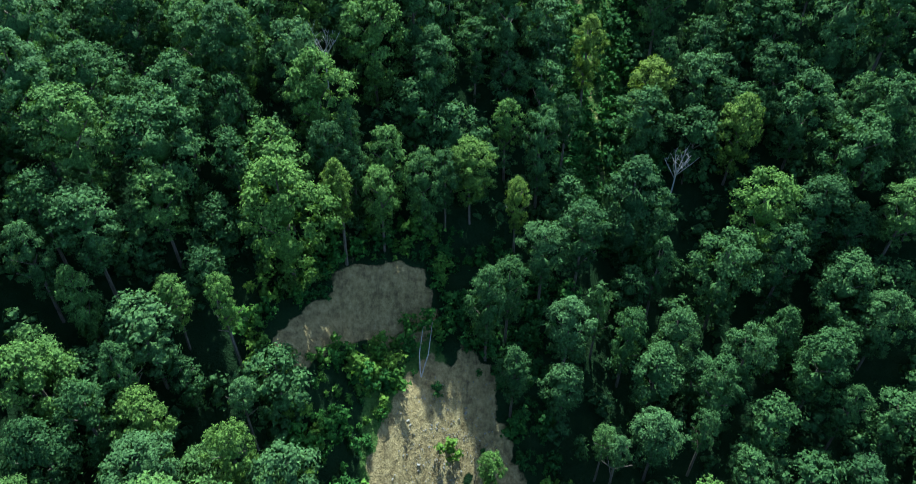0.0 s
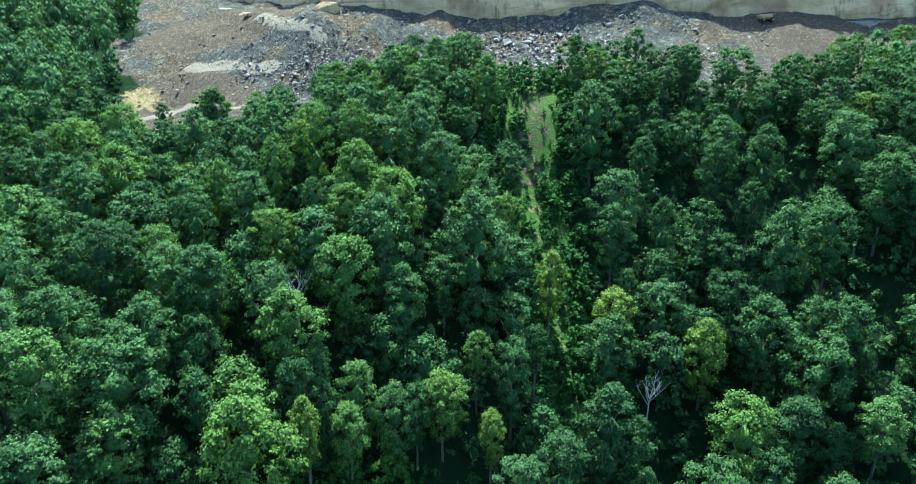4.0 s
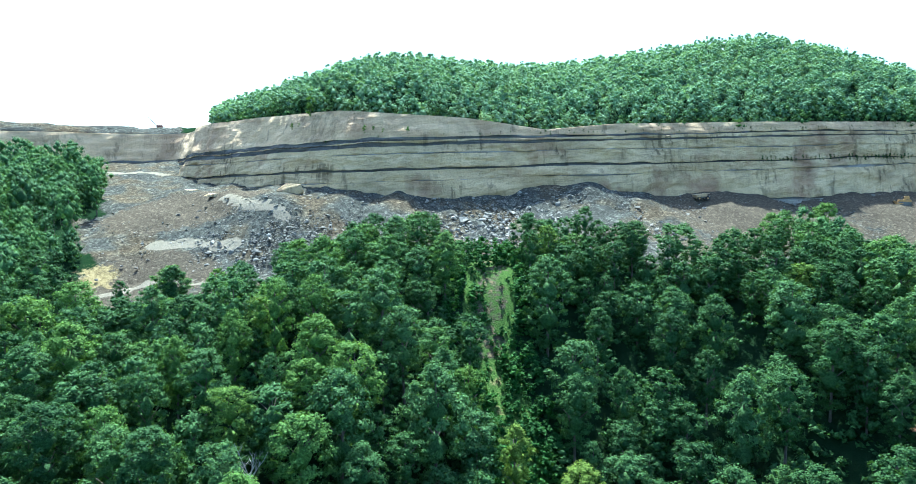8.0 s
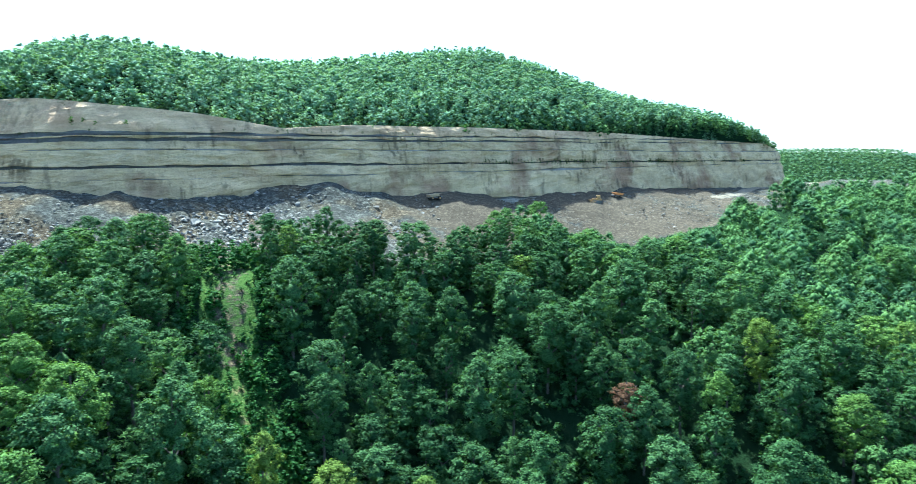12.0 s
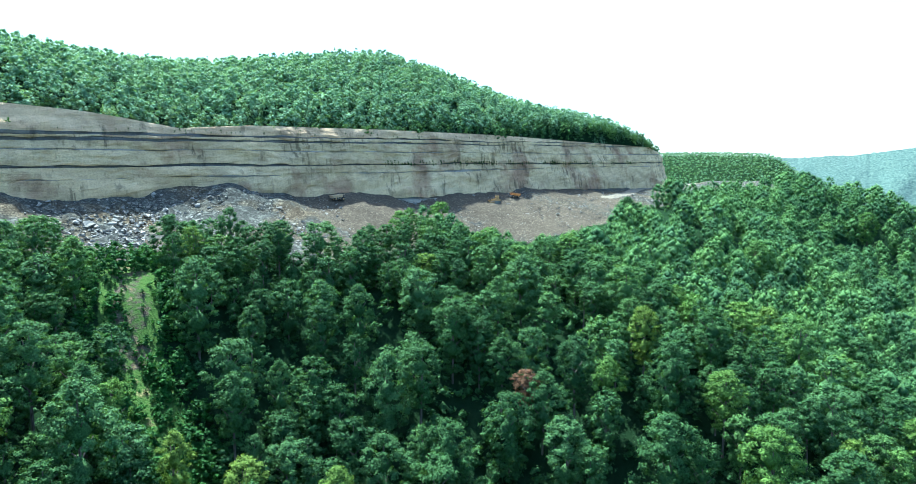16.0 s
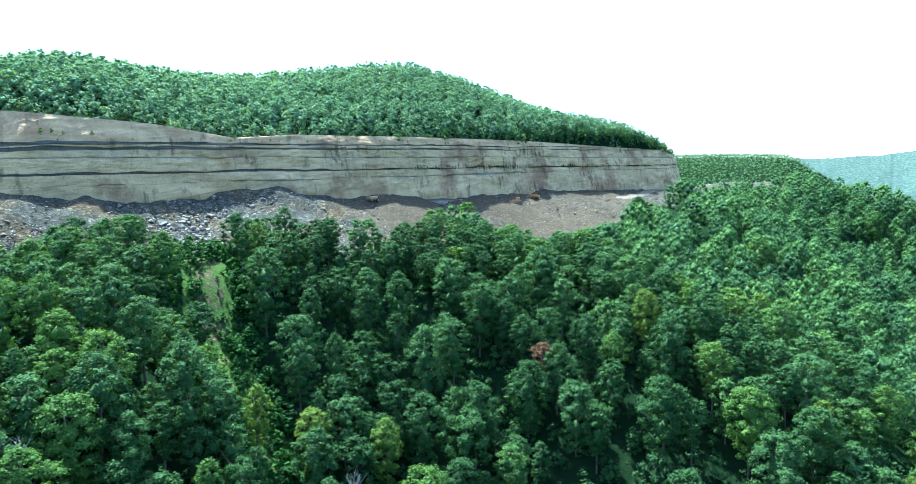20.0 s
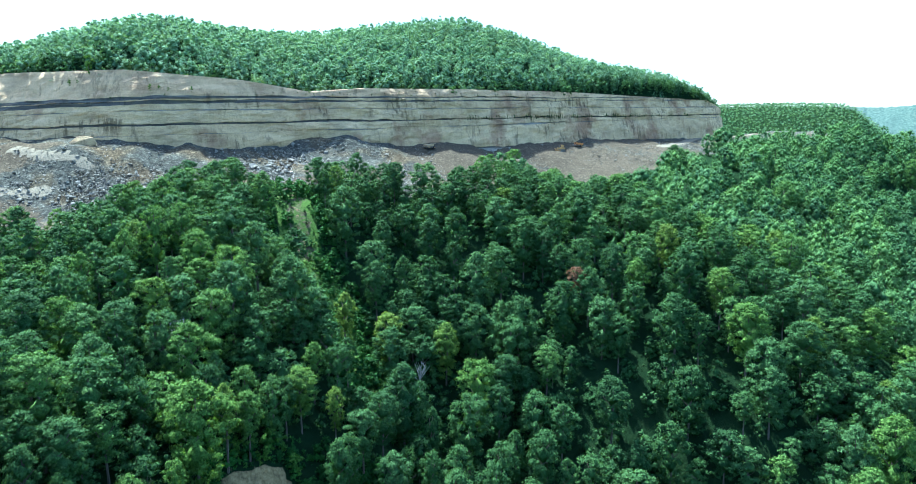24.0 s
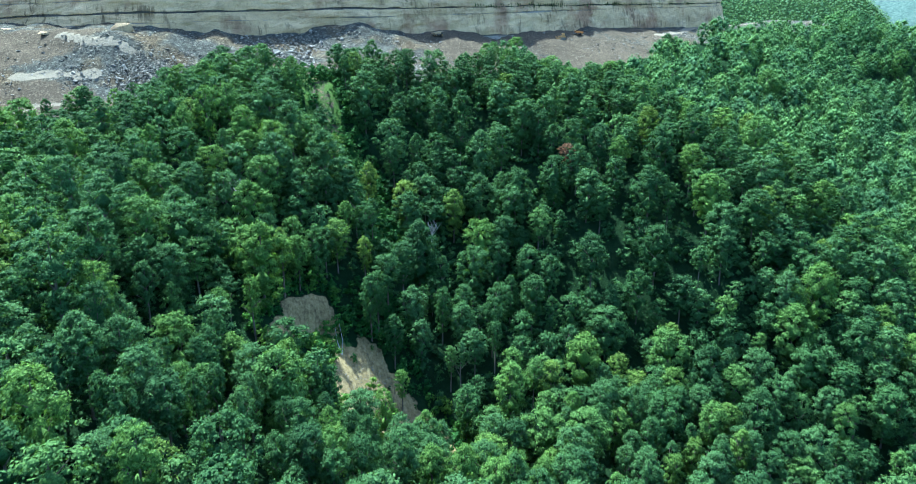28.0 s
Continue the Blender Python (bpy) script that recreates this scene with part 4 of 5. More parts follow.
# A small leaning tree on the edge of the slide, with two pale stems.
leaning = tagged(new("leaning_tree"), "small bright green tree with two pale leaning stems on the slide", "tree")
leaning.matrix_world = pose(-15, 72, float(height(-15, 72)))
for bend, top in ((-0.6, (-0.4, 5.6, 6.2)), (0.9, (1.0, 6.4, 6.6))):
    out = []
    tube(out, (0, 0, -0.3), (bend, 2.6, 3.0), 0.13, 0.1)
    tube(out, (bend, 2.6, 3.0), top, 0.1, 0.05)
    part("stem", tri_mesh("stem", np.array(out), [DEADWOOD]), leaning, "pale bare stem")
for place, size in (((0.4, 6.6, 6.8), 1.9), ((2.6, 5.2, 4.8), 1.0)):
    crown = part("crown", tri_mesh("crown", SHRUBS[1], [BUSH], np.full(len(SHRUBS[1]) // 3, 0.55)), leaning)
    crown.location, crown.scale = place, (size, size, size)
pole = tagged(new("dead_pole", None), "thin bare dead tree trunk standing on the slide", "tree")
pole.matrix_world = pose(-5, 60, float(height(-5, 60)), 4, 6, 0)
out = []
tube(out, (0, 0, -0.4), (0, 0, 8.5), 0.16, 0.06)
part("trunk", tri_mesh("trunk", np.array(out), [BARK]), pole)

# The woods between the single trees.
tx, ty = scatter(-260, 150, -40, 350, 6.5)
ex, ey = scatter(150, 620, -40, 360, 10.8)
spur = np.r_[np.zeros(len(tx)), np.ones(len(ex))]
tx, ty = np.r_[tx, ex], np.r_[ty, ey]
keep = wooded(tx, ty) & (behind_wall(tx, ty) < 0) & in_sight(tx, ty)
tx, ty, spur = tx[keep], ty[keep], spur[keep]
tr = rng.uniform(2.5, 5.4, len(tx)) + 1.6 * spur
near = np.array(SINGLE + [(84, 121, 3.4), (-18, 89, 3.4), (-31, 86, 3.6), (-17, 90, 3.8), (-23, 91, 3.8), (-28, 88, 3.4), (-2, 81, 3.3), (3, 87, 4.0), (8, 72, 3.2), (-5, 77.5, 3.4), (0, 72, 3.0)])
gap = np.hypot(tx[:, None] - near[:, 0], ty[:, None] - near[:, 1]) - 0.72 * near[:, 2] - 0.55 * tr[:, None]
keep = gap.min(1) > 0
keep &= ~((tx > 15) & (tx < 115) & (ty > 55) & (ty < 165) & (rng.uniform(size=len(tx)) < 0.52))
tx, ty, tr = tx[keep], ty[keep], tr[keep]
th, tt = rng.uniform(6.5, 15.0, len(tx)) + tr * 1.0, rng.uniform(0.05, 0.7, len(tx))
rim_gap = along(RIM, tx, ty)
th = np.where((tx > 120) & (ty > 185), th * 0.85, th)
th = np.where((tx > 320) & (tx < 430) & (ty > 215), th * 0.75, th)
tr = np.where((rim_gap < 9) & (tx > -130), tr * 0.85, tr)
corridor = along(CLEARING, tx, ty) < 6.5
th = np.where(corridor, th * 0.5, th)
th = np.minimum(th, np.maximum(ceiling(tx, ty) - height(tx, ty) - rng.uniform(0, 2.5, len(tx)), 2.5))
tr = np.minimum(tr, th * 0.45)
# Slope shade put into the leaf colour again, by halving the tone.
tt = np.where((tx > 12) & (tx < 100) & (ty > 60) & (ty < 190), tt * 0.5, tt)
tt = np.where(tx > 140, np.clip(tt * 1.2 - 0.04, 0, 1), tt)
tt[rng.uniform(size=len(tt)) < 0.03] = 0.86
# The nearest of them stand as single trees too.
lone = np.where((tx > -70) & (tx < 112) & (ty > 12) & (ty < 118) & ~corridor)[0]
lone = lone[np.argsort(ty[lone])][:100]
for n, k in enumerate(lone):
    broadleaf_tree(600 + n, float(tx[k]), float(ty[k]), float(tr[k]) * 0.82)
rest = np.setdiff1d(np.arange(len(tx)), lone)
tx, ty, tr, th, tt = tx[rest], ty[rest], tr[rest], th[rest], tt[rest]
close = (tx > -120) & (((tx < 150) & (ty < 215)) | ((tx < 200) & (ty < 130)))
stand("forest", "dense green broadleaf forest on the slopes", MIDDLE, PLAIN_TRUNKS, tx[~close], ty[~close], tr[~close], th[~close], tt[~close], SPUR_LEAF, shape=(1.05, 1.4))
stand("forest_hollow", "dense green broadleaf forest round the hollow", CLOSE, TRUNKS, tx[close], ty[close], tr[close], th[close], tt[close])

hx, hy = scatter(-140, 440, 255, 500, 4.5)
ix, iy = scatter(-140, 440, 235, 420, 3.6)
ib = behind_wall(ix, iy)
keep = (ib > np.interp(ix, [-20, 20], [12.8, 9.8])) & (ib < 22) & (ix > -0.385 * iy)
ix, iy = ix[keep], iy[keep]
hb = behind_wall(hx, hy)
keep = (hb > 11.0) & (hb < np.interp(hx, [-140, -40, 100, 200, 320, 440], [70, 112, 108, 90, 64, 64])) & (hx > -0.385 * hy)
hx, hy = hx[keep], hy[keep]
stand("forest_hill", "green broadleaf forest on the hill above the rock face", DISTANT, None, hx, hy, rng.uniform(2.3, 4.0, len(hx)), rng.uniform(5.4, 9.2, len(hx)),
      rng.uniform(0.05, 0.95, len(hx)), HAZED_HILL_LEAF, shape=(0.85, 1.1))

# The woods' shaded foot is put into the colour: a darker leaf.
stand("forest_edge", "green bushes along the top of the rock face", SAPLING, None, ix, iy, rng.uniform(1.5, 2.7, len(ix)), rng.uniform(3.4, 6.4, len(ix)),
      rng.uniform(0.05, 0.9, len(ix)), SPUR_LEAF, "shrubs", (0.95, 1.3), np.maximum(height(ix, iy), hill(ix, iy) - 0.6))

fx, fy = scatter(430, 1250, 330, 1050, 6.2)
keep = (np.hypot(fx, fy) > 720) & (behind_wall(fx, fy) < 0) & (fx + fy < 1800) & (fx + fy > 1150) & (fy > 0.45 * fx) & (spoil_mask(fx, fy, 0 * fx - 5) < 0.4)
keep &= ~((fx < 0.92 * fy) & (np.sin(fx * 0.021 + fy * 0.013) + np.sin(fy * 0.045) > -0.2) & (rng.uniform(size=len(fx)) < 0.28))
fx, fy = fx[keep], fy[keep]
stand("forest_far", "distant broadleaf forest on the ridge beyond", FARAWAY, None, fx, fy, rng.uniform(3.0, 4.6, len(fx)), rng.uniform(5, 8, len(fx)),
      rng.uniform(0.05, 0.85, len(fx)), HAZED_FAR_LEAF)
# The farthest ridge, its haze given by a faint glow of the material.
BA = np.radians(np.linspace(30, 92, 520))
bump = np.array([noise.fractal((a * 9, 2.0, 0), 0.9, 2.0, 5) * 7 + noise.noise((a * 260, 5.0, 0)) * 2.2 for a in BA])
CREST = np.interp(np.degrees(BA), [30, 40, 47, 53, 59, 63, 68, 75, 92], [110, 150, 178, 190, 188, 211, 205, 175, 110]) + bump
ROWS = 44
STEP = np.linspace(0, 1, ROWS)[:, None]
dist = 1950 + 380 * STEP ** 1.5
fold = np.array([[noise.noise((a * 30, k * 0.08, 3)) * 30 + noise.noise((a * 240, k * 1.1, 7)) * 5 for a in BA] for k in range(ROWS)])
rise = np.array([[noise.noise((a * 310, k * 0.9, 1)) * 2 for a in BA] for k in range(ROWS)])
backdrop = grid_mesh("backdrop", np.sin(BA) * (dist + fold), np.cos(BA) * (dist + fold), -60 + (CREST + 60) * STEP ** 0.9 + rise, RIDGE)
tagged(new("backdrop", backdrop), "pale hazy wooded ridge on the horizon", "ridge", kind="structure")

# The woods behind and below the flight.
qx, qy = scatter(-125, 110, -140, 60, 6.6)
wx, wy = scatter(-230, 330, -230, 60, 9.5)
away = ~((wx > -128) & (wx < 113) & (wy > -143))
qx, qy = np.r_[qx, wx[away]], np.r_[qy, wy[away]]
keep = ~in_sight(qx, qy)
qx, qy = qx[keep], qy[keep]
inner = (qx > -128) & (qx < 113) & (qy > -143)
for name, label, here, forms, low, high in (("forest_behind", "green broadleaf forest on the valley side behind the hollow", inner, DISTANT, 3.4, 5.2),
                                           ("forest_valley", "green broadleaf forest far down the valley", ~inner, SAPLING, 5.2, 7.2)):
    n = int(here.sum())
    stand(name, label, forms, PLAIN_TRUNKS[:1], qx[here], qy[here], rng.uniform(low, high, n), rng.uniform(11, 16, n), rng.uniform(0.05, 0.7, n))

# Young trees and saplings under the tall ones.
ux, uy = scatter(-140, 170, -5, 215, 6.0)
keep = wooded(ux, uy) & in_sight(ux, uy)
ux, uy = ux[keep], uy[keep]
ut = np.minimum(rng.uniform(3, 8.0, len(ux)), np.maximum(ceiling(ux, uy) - height(ux, uy), 1.5))
ur = np.minimum(rng.uniform(1.8, 3.4, len(ux)), ut * 0.6)
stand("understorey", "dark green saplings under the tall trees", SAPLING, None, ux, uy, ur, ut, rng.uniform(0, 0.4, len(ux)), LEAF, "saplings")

# Shrubs round the slide, down the gully and along the rim of the spoil.
bx, by = scatter(-48, 20, 40, 98, 1.7)
d = np.minimum.reduce([along(SCAR, bx, by) / 5.4, along(TONGUE, bx, by) / 3.6, along(SLIDE, bx, by) / 4.4, along(SLIDE_EDGE, bx, by) / 5.6, along(SLIDE_WEST, bx, by) / 3.4])
keep = ((d > 0.86) | (rng.uniform(size=len(bx)) < 0.10)) & ((d < 2.0) | ((bx > -32) & (bx < -6) & (by > 42) & (by < 74)) | ((bx > -13) & (bx < 8) & (by > 66) & (by < 92))) & (rng.uniform(size=len(bx)) < 0.8)
gx2, gy2 = scatter(-10, 32, 100, 203, 1.85)
ga = along(GULLY, gx2, gy2)
keep2 = (ga > 0.7) & (ga < 11.5) & ((gy2 < 160) | (ga > 6) | (rng.uniform(size=len(ga)) < 0.5))
bx, by = np.r_[bx[keep], gx2[keep2]], np.r_[by[keep], gy2[keep2]]
br = 0.6 + 1.9 * rng.uniform(0, 1, len(bx)) ** 2
# Beyond x -13, y 66 the hollow's shade is put into darker tones.
stand("undergrowth", "bright green shrubs round bare earth", SHRUBS, None, bx, by, br, br * rng.uniform(1.6, 2.6, len(bx)), np.where((bx > -13) & (by > 66), rng.uniform(0, 0.35, len(bx)), rng.uniform(0.1, 1, len(bx))), BUSH, "shrubs")
# Weeds and small shrubs along the seams of the rock face.
on = np.concatenate([rng.choice(np.where((WX > 120) & (WX < 350) & (WY < 360))[0], 700), rng.choice(np.where((WX > -60) & (WX < 350) & (WY < 360))[0], 110)])
lz = np.where(np.arange(len(on)) < 700, SEAM_B[on] + rng.uniform(-0.6, 1.6, len(on)), SEAM_A[on] + rng.uniform(1.5, 3.0, len(on)))
lb = (lz - 91) * 0.27 + rng.uniform(-0.6, 0.4, len(on))
lr = rng.uniform(0.2, 0.6, len(on))
stand("ledge_weeds", "dark green weeds rooted along the coal seams", SAPLING, None, WX[on] + WALL_BACK[on, 0] * lb, WY[on] + WALL_BACK[on, 1] * lb, lr, lr * 1.5,
      rng.uniform(0, 0.5, len(on)), LEAF, "shrubs", (0.45, 0.7), lz - 0.35)


def shrub(label, x, y, z, size, tone, seed):
    """A bush standing alone: a short stem and a leafy crown."""
    bush = tagged(new("shrub"), label, "shrub")
    bush.matrix_world = pose(x, y, z, 0, 0, seed * 67)
    out = []
    tube(out, (0, 0, -1.0), (0.1, 0, size * 0.9), 0.12, 0.07)
    part("stem", tri_mesh("stem", np.array(out), [BARK]), bush)
    crown = part("crown", tri_mesh("crown", SHRUBS[seed % 5], [BUSH], np.full(len(SHRUBS[seed % 5]) // 3, tone)), bush)
    crown.location, crown.scale = (0, 0, size * 1.5), (size, size * 0.9, size)


def on_face(x, z):
    """The place on the rock face at this height."""
    k = int(np.argmin(np.abs(WX - x) + 1000 * ((WY > 300) | (WX < -100))))
    back = (z - 91) * 0.27 + max(z - float(SEAM_A[k]) - 1.5, 0) * 0.16
    return float(WX[k] + WALL_BACK[k, 0] * back), float(WY[k] + WALL_BACK[k, 1] * back)


shrub("bright green bush on the edge above the rock face", *on_face(-70, 126.8), 126.4, 2.5, 0.95, 1)
for n, (x, z, size) in enumerate([(-76, 121.0, 0.9), (-73, 121.4, 0.7), (-42, 118.7, 1.0), (-38, 119.0, 0.8), (-33, 118.3, 0.7), (-24, 118.5, 0.9)]):
    shrub("small yellowish green bush on the brown shale slope", *on_face(x, z), z - 0.5, size, 0.9, n + 2)

# ---- rocks and machines ----
def rock_mesh(seed, flat=0.7):
    """A broken block: the hull of a few random corners."""
    r = random.Random(seed)
    bm = bmesh.new()
    for _ in range(13):
        v = Vector((r.gauss(0, 1), r.gauss(0, 1), r.gauss(0, 1))).normalized()
        v = Vector([max(-0.72, min(0.72, c)) for c in v])
        bm.verts.new((v.x * 1.25, v.y * 0.95, v.z * flat))
    hull = bmesh.ops.convex_hull(bm, input=bm.verts)
    bmesh.ops.delete(bm, geom=[g for g in hull["geom_interior"] if isinstance(g, bmesh.types.BMVert)], context="VERTS")
    bmesh.ops.triangulate(bm, faces=bm.faces)
    me = bpy.data.meshes.new("boulder")
    bm.to_mesh(me)
    bm.free()
    me.materials.append(ROCK)
    return me


ROCKS = [rock_mesh(i, 0.45 + 0.08 * (i % 5)) for i in range(10)]
ROCK_TRIS = []
for me in ROCKS:
    co = np.array([v.co for v in me.vertices])
    ROCK_TRIS.append(np.concatenate([co[list(f.vertices)] for f in me.polygons]))
qr = np.random.default_rng(77)
rx = np.r_[qr.normal(25, 24, 3600), qr.normal(-60, 20, 2800), np.r_[qr.uniform(-150, 420, 2200), qr.uniform(50, 300, 2600)], qr.normal(-9, 5, 1100)]
ry = np.r_[qr.normal(228, 15, 3600), qr.normal(213, 9, 2800), np.interp(rx[6400:11200], [-150, 0, 100, 420], [225, 222, 248, 340]) + qr.normal(0, 17, 4800), qr.normal(63, 7, 1100)]
rs = np.exp(qr.normal(0, 0.5, len(rx)) - np.r_[np.full(3600, 1.05), np.full(2800, 1.35), np.full(4800, 1.35), np.full(1100, 2.45)])
rb = behind_wall(rx, ry)
keep = (((spoil_mask(rx, ry, rb) > 0.6) & (rb < -0.5)) | (bare_mask(rx, ry) > 0.7) & (ry < 76)) & (rs < 3)
rx, ry, rs = rx[keep], ry[keep], rs[keep]
rz = height(rx, ry)
large = np.argsort(-rs * (ry > 100))[:150]
for k in large:
    b = new("boulder", ROCKS[k % 10])
    b.matrix_world = pose(rx[k], ry[k], rz[k] + rs[k] * 0.1, qr.uniform(-25, 25), qr.uniform(-25, 25), qr.uniform(0, 360)) @ Matrix.Diagonal((*([float(rs[k])] * 3), 1))
    tagged(b, "broken angular grey sandstone boulder on mine spoil", "boulder", "boulders on the spoil")
small = np.setdiff1d(np.arange(len(rx)), large)
verts = []
for k in small:
    t = ROCK_TRIS[k % 10] * rs[k]
    a, b2 = qr.uniform(0, 6.3), qr.uniform(-0.5, 0.5)
    t = t @ np.array([[math.cos(a), -math.sin(a), 0], [math.sin(a), math.cos(a), 0], [0, 0, 1]]) @ np.array([[1, 0, 0], [0, math.cos(b2), -math.sin(b2)], [0, math.sin(b2), math.cos(b2)]])
    verts.append(t + [rx[k], ry[k], rz[k] + rs[k] * 0.08])
tagged(new("rubble", tri_mesh("rubble", np.vstack(verts), [ROCK])), "loose broken grey rock on mine spoil", "rubble", kind="stuff")
for x, y, turn, size in ((-66, 242.5, 20, (5.4, 3.0, 4.2)), (-112, 268, 35, (3, 2.2, 1.4)), (-96, 246, 25, (2.6, 2, 1.2))):
    b = new("rock_ledge", ROCKS[int(x) % 10])
    b.matrix_world = pose(x, y, float(height(x, y)) + 0.4, 4, 3, turn) @ Matrix.Diagonal((*size, 1))
    b.data = b.data.copy()
    b.data.materials[0] = SANDSTONE
    tagged(b, "large pale slab of sandstone below the rock face", "boulder")


def paint(name, col, rough=0.55, metal=0.0, wear=(0.12, 0.09, 0.07)):
    """Dusty machine paint with worn patches."""
    m, n, l, b = material(name, rough)
    f = noise_node(n, l, coords(n, l), 1.3, 5, 0.65)
    l.new(mix_node(n, l, ramp_node(n, l, f, [(0.5, (0, 0, 0)), (0.72, (0.8, 0.8, 0.8))]), col, wear), b.inputs["Base Color"])
    b.inputs["Metallic"].default_value = metal
    return m


YELLOW = paint("dusty_yellow_paint", (0.40, 0.235, 0.08))
RUST = paint("rusty_red_paint", (0.20, 0.085, 0.06))
ORANGE = paint("dusty_orange_paint", (0.60, 0.24, 0.06))
TAN = paint("dusty_tan_paint", (0.42, 0.31, 0.18))
RUBBER = paint("dusty_black_rubber", (0.03, 0.03, 0.03), 0.9, wear=(0.14, 0.12, 0.10))
STEEL = paint("worn_steel", (0.16, 0.155, 0.15), 0.5, 0.6)
GLASS = paint("dark_cab_glass", (0.02, 0.025, 0.03), 0.1, wear=(0.05, 0.05, 0.05))


def solid(name, boxes, mat, parent, label="", bevel=0.08):
    """One part out of bevelled boxes: each is centre, size, pitch and the inset of its top."""
    bm = bmesh.new()
    for (cx, cy, cz), (sx, sy, sz), pitch, inset in boxes:
        made = bmesh.ops.create_cube(bm, size=1.0)["verts"]
        for v in made:
            k = 1 - inset * (v.co.z > 0)
            v.co = Vector((v.co.x * sx * k, v.co.y * sy * k, v.co.z * sz))
        bmesh.ops.rotate(bm, verts=made, cent=(0, 0, 0), matrix=Matrix.Rotation(radians(pitch), 3, "Y"))
        bmesh.ops.translate(bm, verts=made, vec=(cx, cy, cz))
    bmesh.ops.bevel(bm, geom=bm.edges[:], offset=bevel, segments=1, affect="EDGES")
    me = bpy.data.meshes.new(name)
    bm.to_mesh(me)
    bm.free()
    me.materials.append(mat)
    return part(name, me, parent, label)


def wheel(parent, x, y, r, w):
    """A tyre with its rim as a part of it."""
    made = []
    for name, rad, wide, mat in (("tyre", r, w, RUBBER), ("rim", r * 0.5, w * 1.06, YELLOW)):
        bm = bmesh.new()
        bmesh.ops.create_cone(bm, cap_ends=True, segments=18, radius1=rad, radius2=rad, depth=wide)
        bmesh.ops.rotate(bm, verts=bm.verts, cent=(0, 0, 0), matrix=Matrix.Rotation(radians(90), 3, "X"))
        bmesh.ops.bevel(bm, geom=[e for e in bm.edges if e.calc_length() < rad], offset=wide * 0.12, segments=1, affect="EDGES")
        me = bpy.data.meshes.new(name)
        bm.to_mesh(me)
        bm.free()
        me.materials.append(mat)
        made.append(part(name, me, made[0] if made else parent))
    made[0].name = "wheel"
    made[0].location = (x, y, r)


def track(parent, y, length, high, w):
    bm = bmesh.new()
    for sx in (-1, 1):
        bmesh.ops.create_cone(bm, cap_ends=True, segments=14, radius1=high / 2, radius2=high / 2, depth=w,
                              matrix=Matrix.Translation((sx * (length - high) / 2, y, high / 2)) @ Matrix.Rotation(radians(90), 4, "X"))
    bmesh.ops.convex_hull(bm, input=bm.verts)
    for k in range(int(length / 0.5)):
        for z in (0.0, high):
            bmesh.ops.create_cube(bm, size=1.0, matrix=Matrix.Translation((-length / 2 + high / 2 + k * 0.5 * (length - high) / length, y, z)) @ Matrix.Diagonal((0.2, w, 0.1, 1)))
    me = bpy.data.meshes.new("track")
    bm.to_mesh(me)
    bm.free()
    me.materials.append(STEEL)
    part("track", me, parent)


def machine(name, label, x, y, turn):
    ob = tagged(new(name), label, name.replace("_", " "))
    ob.matrix_world = pose(x, y, float(height(x, y)) + 0.12, 0, 0, turn)
    return ob


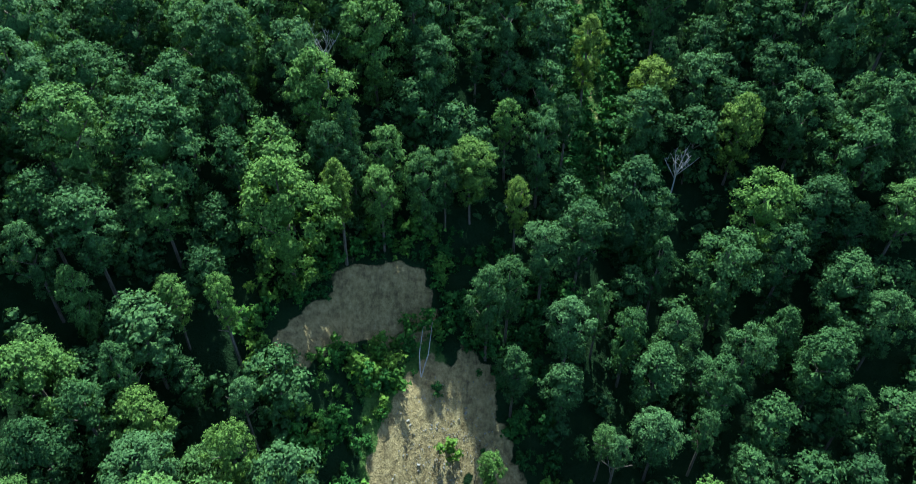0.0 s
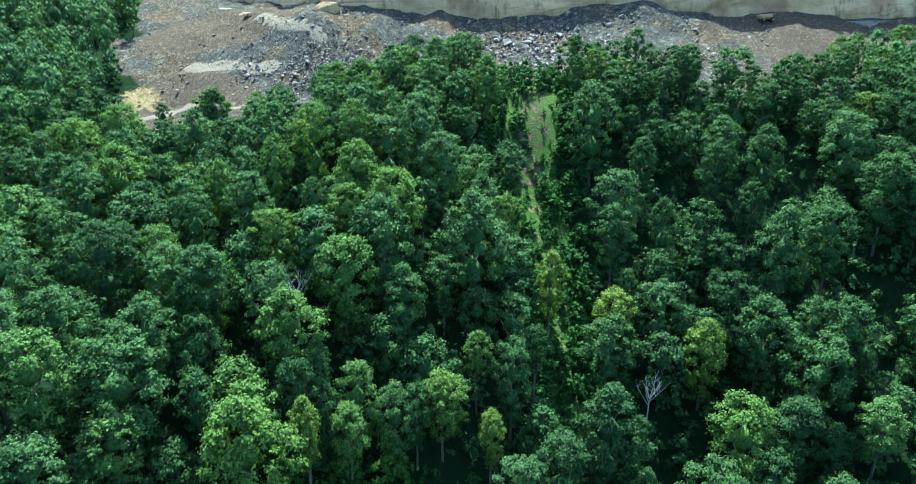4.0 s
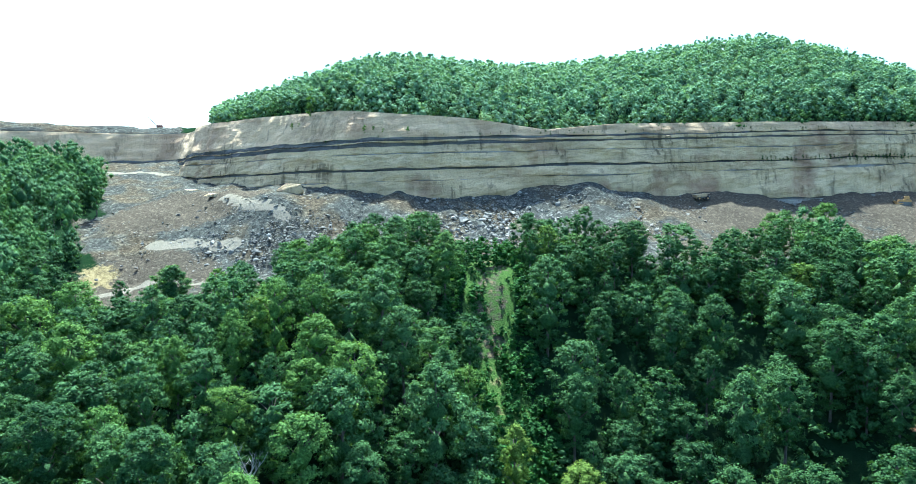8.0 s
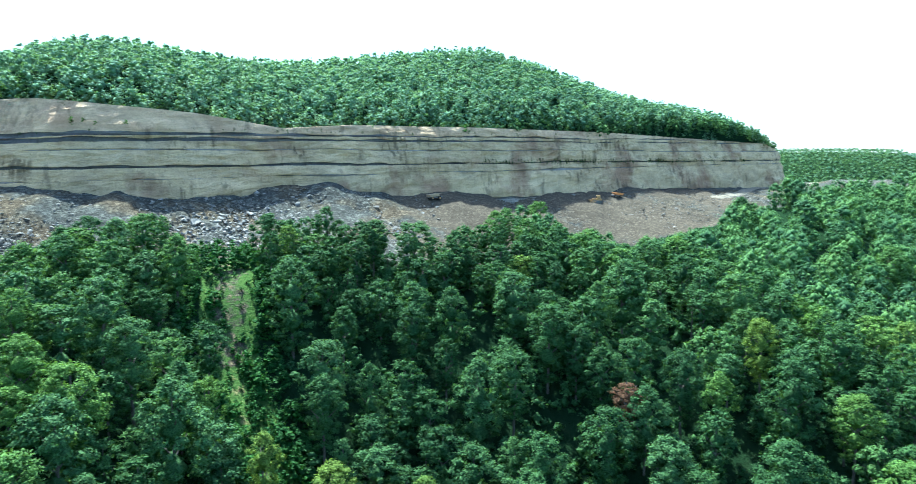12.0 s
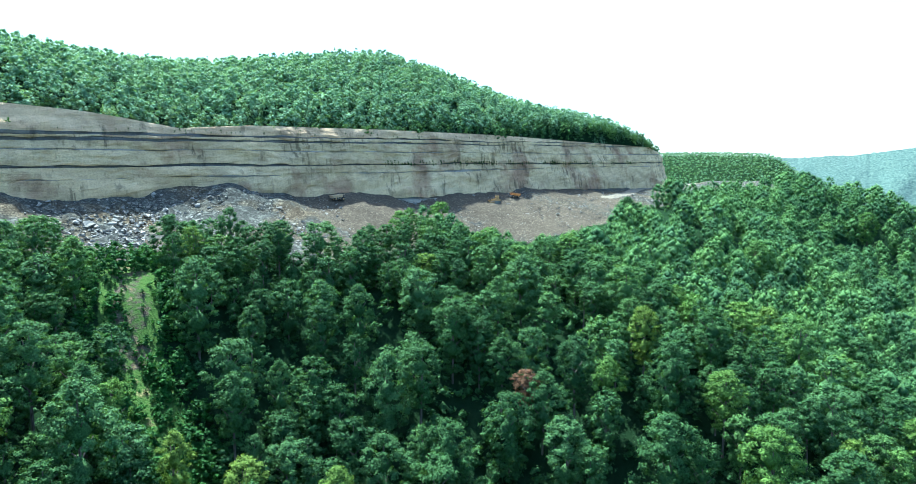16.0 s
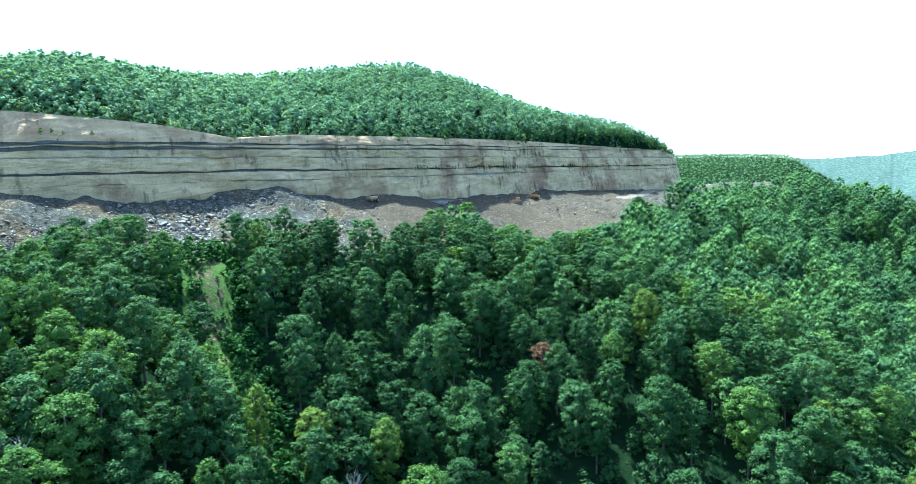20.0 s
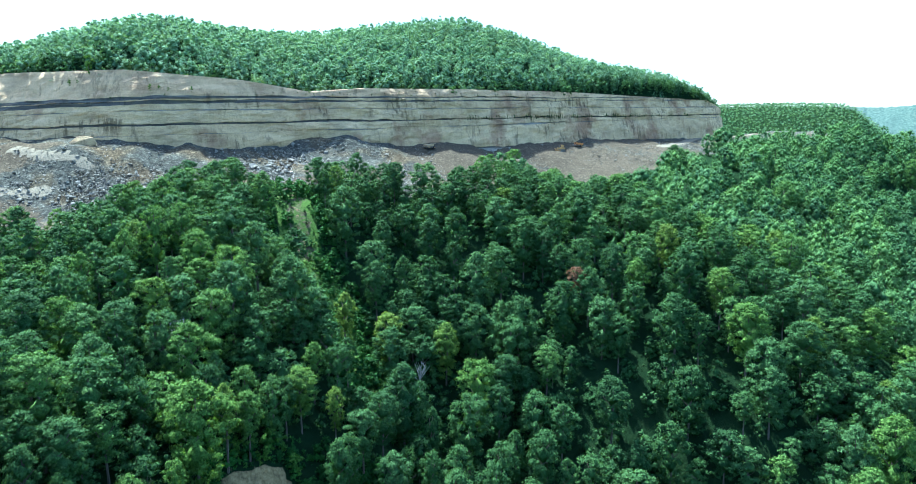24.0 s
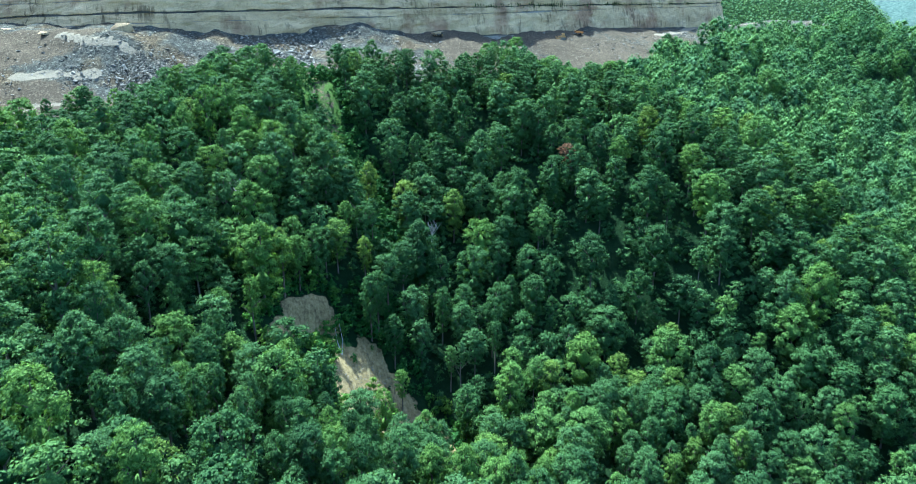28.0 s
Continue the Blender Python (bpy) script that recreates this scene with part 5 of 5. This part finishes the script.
def haul_truck(label, x, y, turn, mat):
    truck = machine("haul_truck", label, x, y, turn)
    truck.matrix_world = truck.matrix_world @ Matrix.Diagonal((0.75, 0.75, 0.75, 1))
    solid("chassis", [((0, 0, 1.3), (7.6, 2.4, 0.6), 0, 0), ((3.1, 0, 1.6), (2.0, 3.2, 1.1), 0, 0.1)], STEEL, truck)
    solid("dump_bed", [((-1.1, 0, 2.5), (5.8, 3.8, 1.5), -5, -0.12), ((2.4, 0, 3.6), (2.2, 3.8, 0.22), 0, 0)], mat, truck, "dusty steel dump bed")
    cab = solid("cab", [((2.9, 1.0, 2.9), (1.4, 1.4, 1.3), 0, 0.12)], mat, truck)
    solid("window", [((3.62, 1.0, 3.0), (0.06, 1.1, 0.7), 0, 0)], GLASS, cab, bevel=0.01)
    for wx2, wy2 in ((2.6, 1.5), (2.6, -1.5), (-2.2, 1.5), (-2.2, -1.5)):
        wheel(truck, wx2, wy2, 1.1, 0.8)


haul_truck("dusty tan haul truck parked below the rock face", 89, 266.5, 14, TAN)
haul_truck("dusty orange haul truck on the bench beside a bulldozer", 194, 291, 190, ORANGE)

dozer = machine("bulldozer", "dusty yellow crawler bulldozer on the bench", 178, 284, 160)
solid("body", [((0.3, 0, 1.7), (4.2, 1.9, 1.3), 0, 0.08), ((-1.7, 0, 1.9), (1.2, 2.4, 1.0), 0, 0.1)], YELLOW, dozer)
cab = solid("cab", [((-0.7, 0, 3.1), (1.9, 1.9, 1.6), 0, 0.14)], YELLOW, dozer)
solid("window", [((0.27, 0, 3.2), (0.06, 1.5, 0.9), 0, 0)], GLASS, cab, bevel=0.01)
for side in (-1.35, 1.35):
    track(dozer, side, 5.0, 1.4, 0.75)
solid("blade", [((3.3, 0, 1.0), (0.35, 4.6, 1.8), 12, 0)], YELLOW, dozer, "curved yellow blade")
solid("push_arm", [((2.0, 1.9, 0.8), (2.6, 0.25, 0.4), 0, 0)], YELLOW, dozer)
solid("push_arm", [((2.0, -1.9, 0.8), (2.6, 0.25, 0.4), 0, 0)], YELLOW, dozer)
solid("exhaust", [((1.0, 0.5, 3.0), (0.2, 0.2, 1.3), 0, 0)], STEEL, dozer, bevel=0.03)

crane = machine("crawler_crane", "small dark crawler crane with a raised boom", -181, 390, 200)
crane.matrix_world = crane.matrix_world @ Matrix.Diagonal((0.65, 0.65, 0.65, 1))
for side in (-1.6, 1.6):
    track(crane, side, 6.0, 1.3, 0.9)
solid("house", [((-0.6, 0, 2.6), (5.4, 3.2, 2.2), 0, 0.06)], RUST, crane)
solid("boom", [((4.6, 0, 6.4), (11.0, 0.7, 0.7), -48, 0)], STEEL, crane, "dark lattice boom")
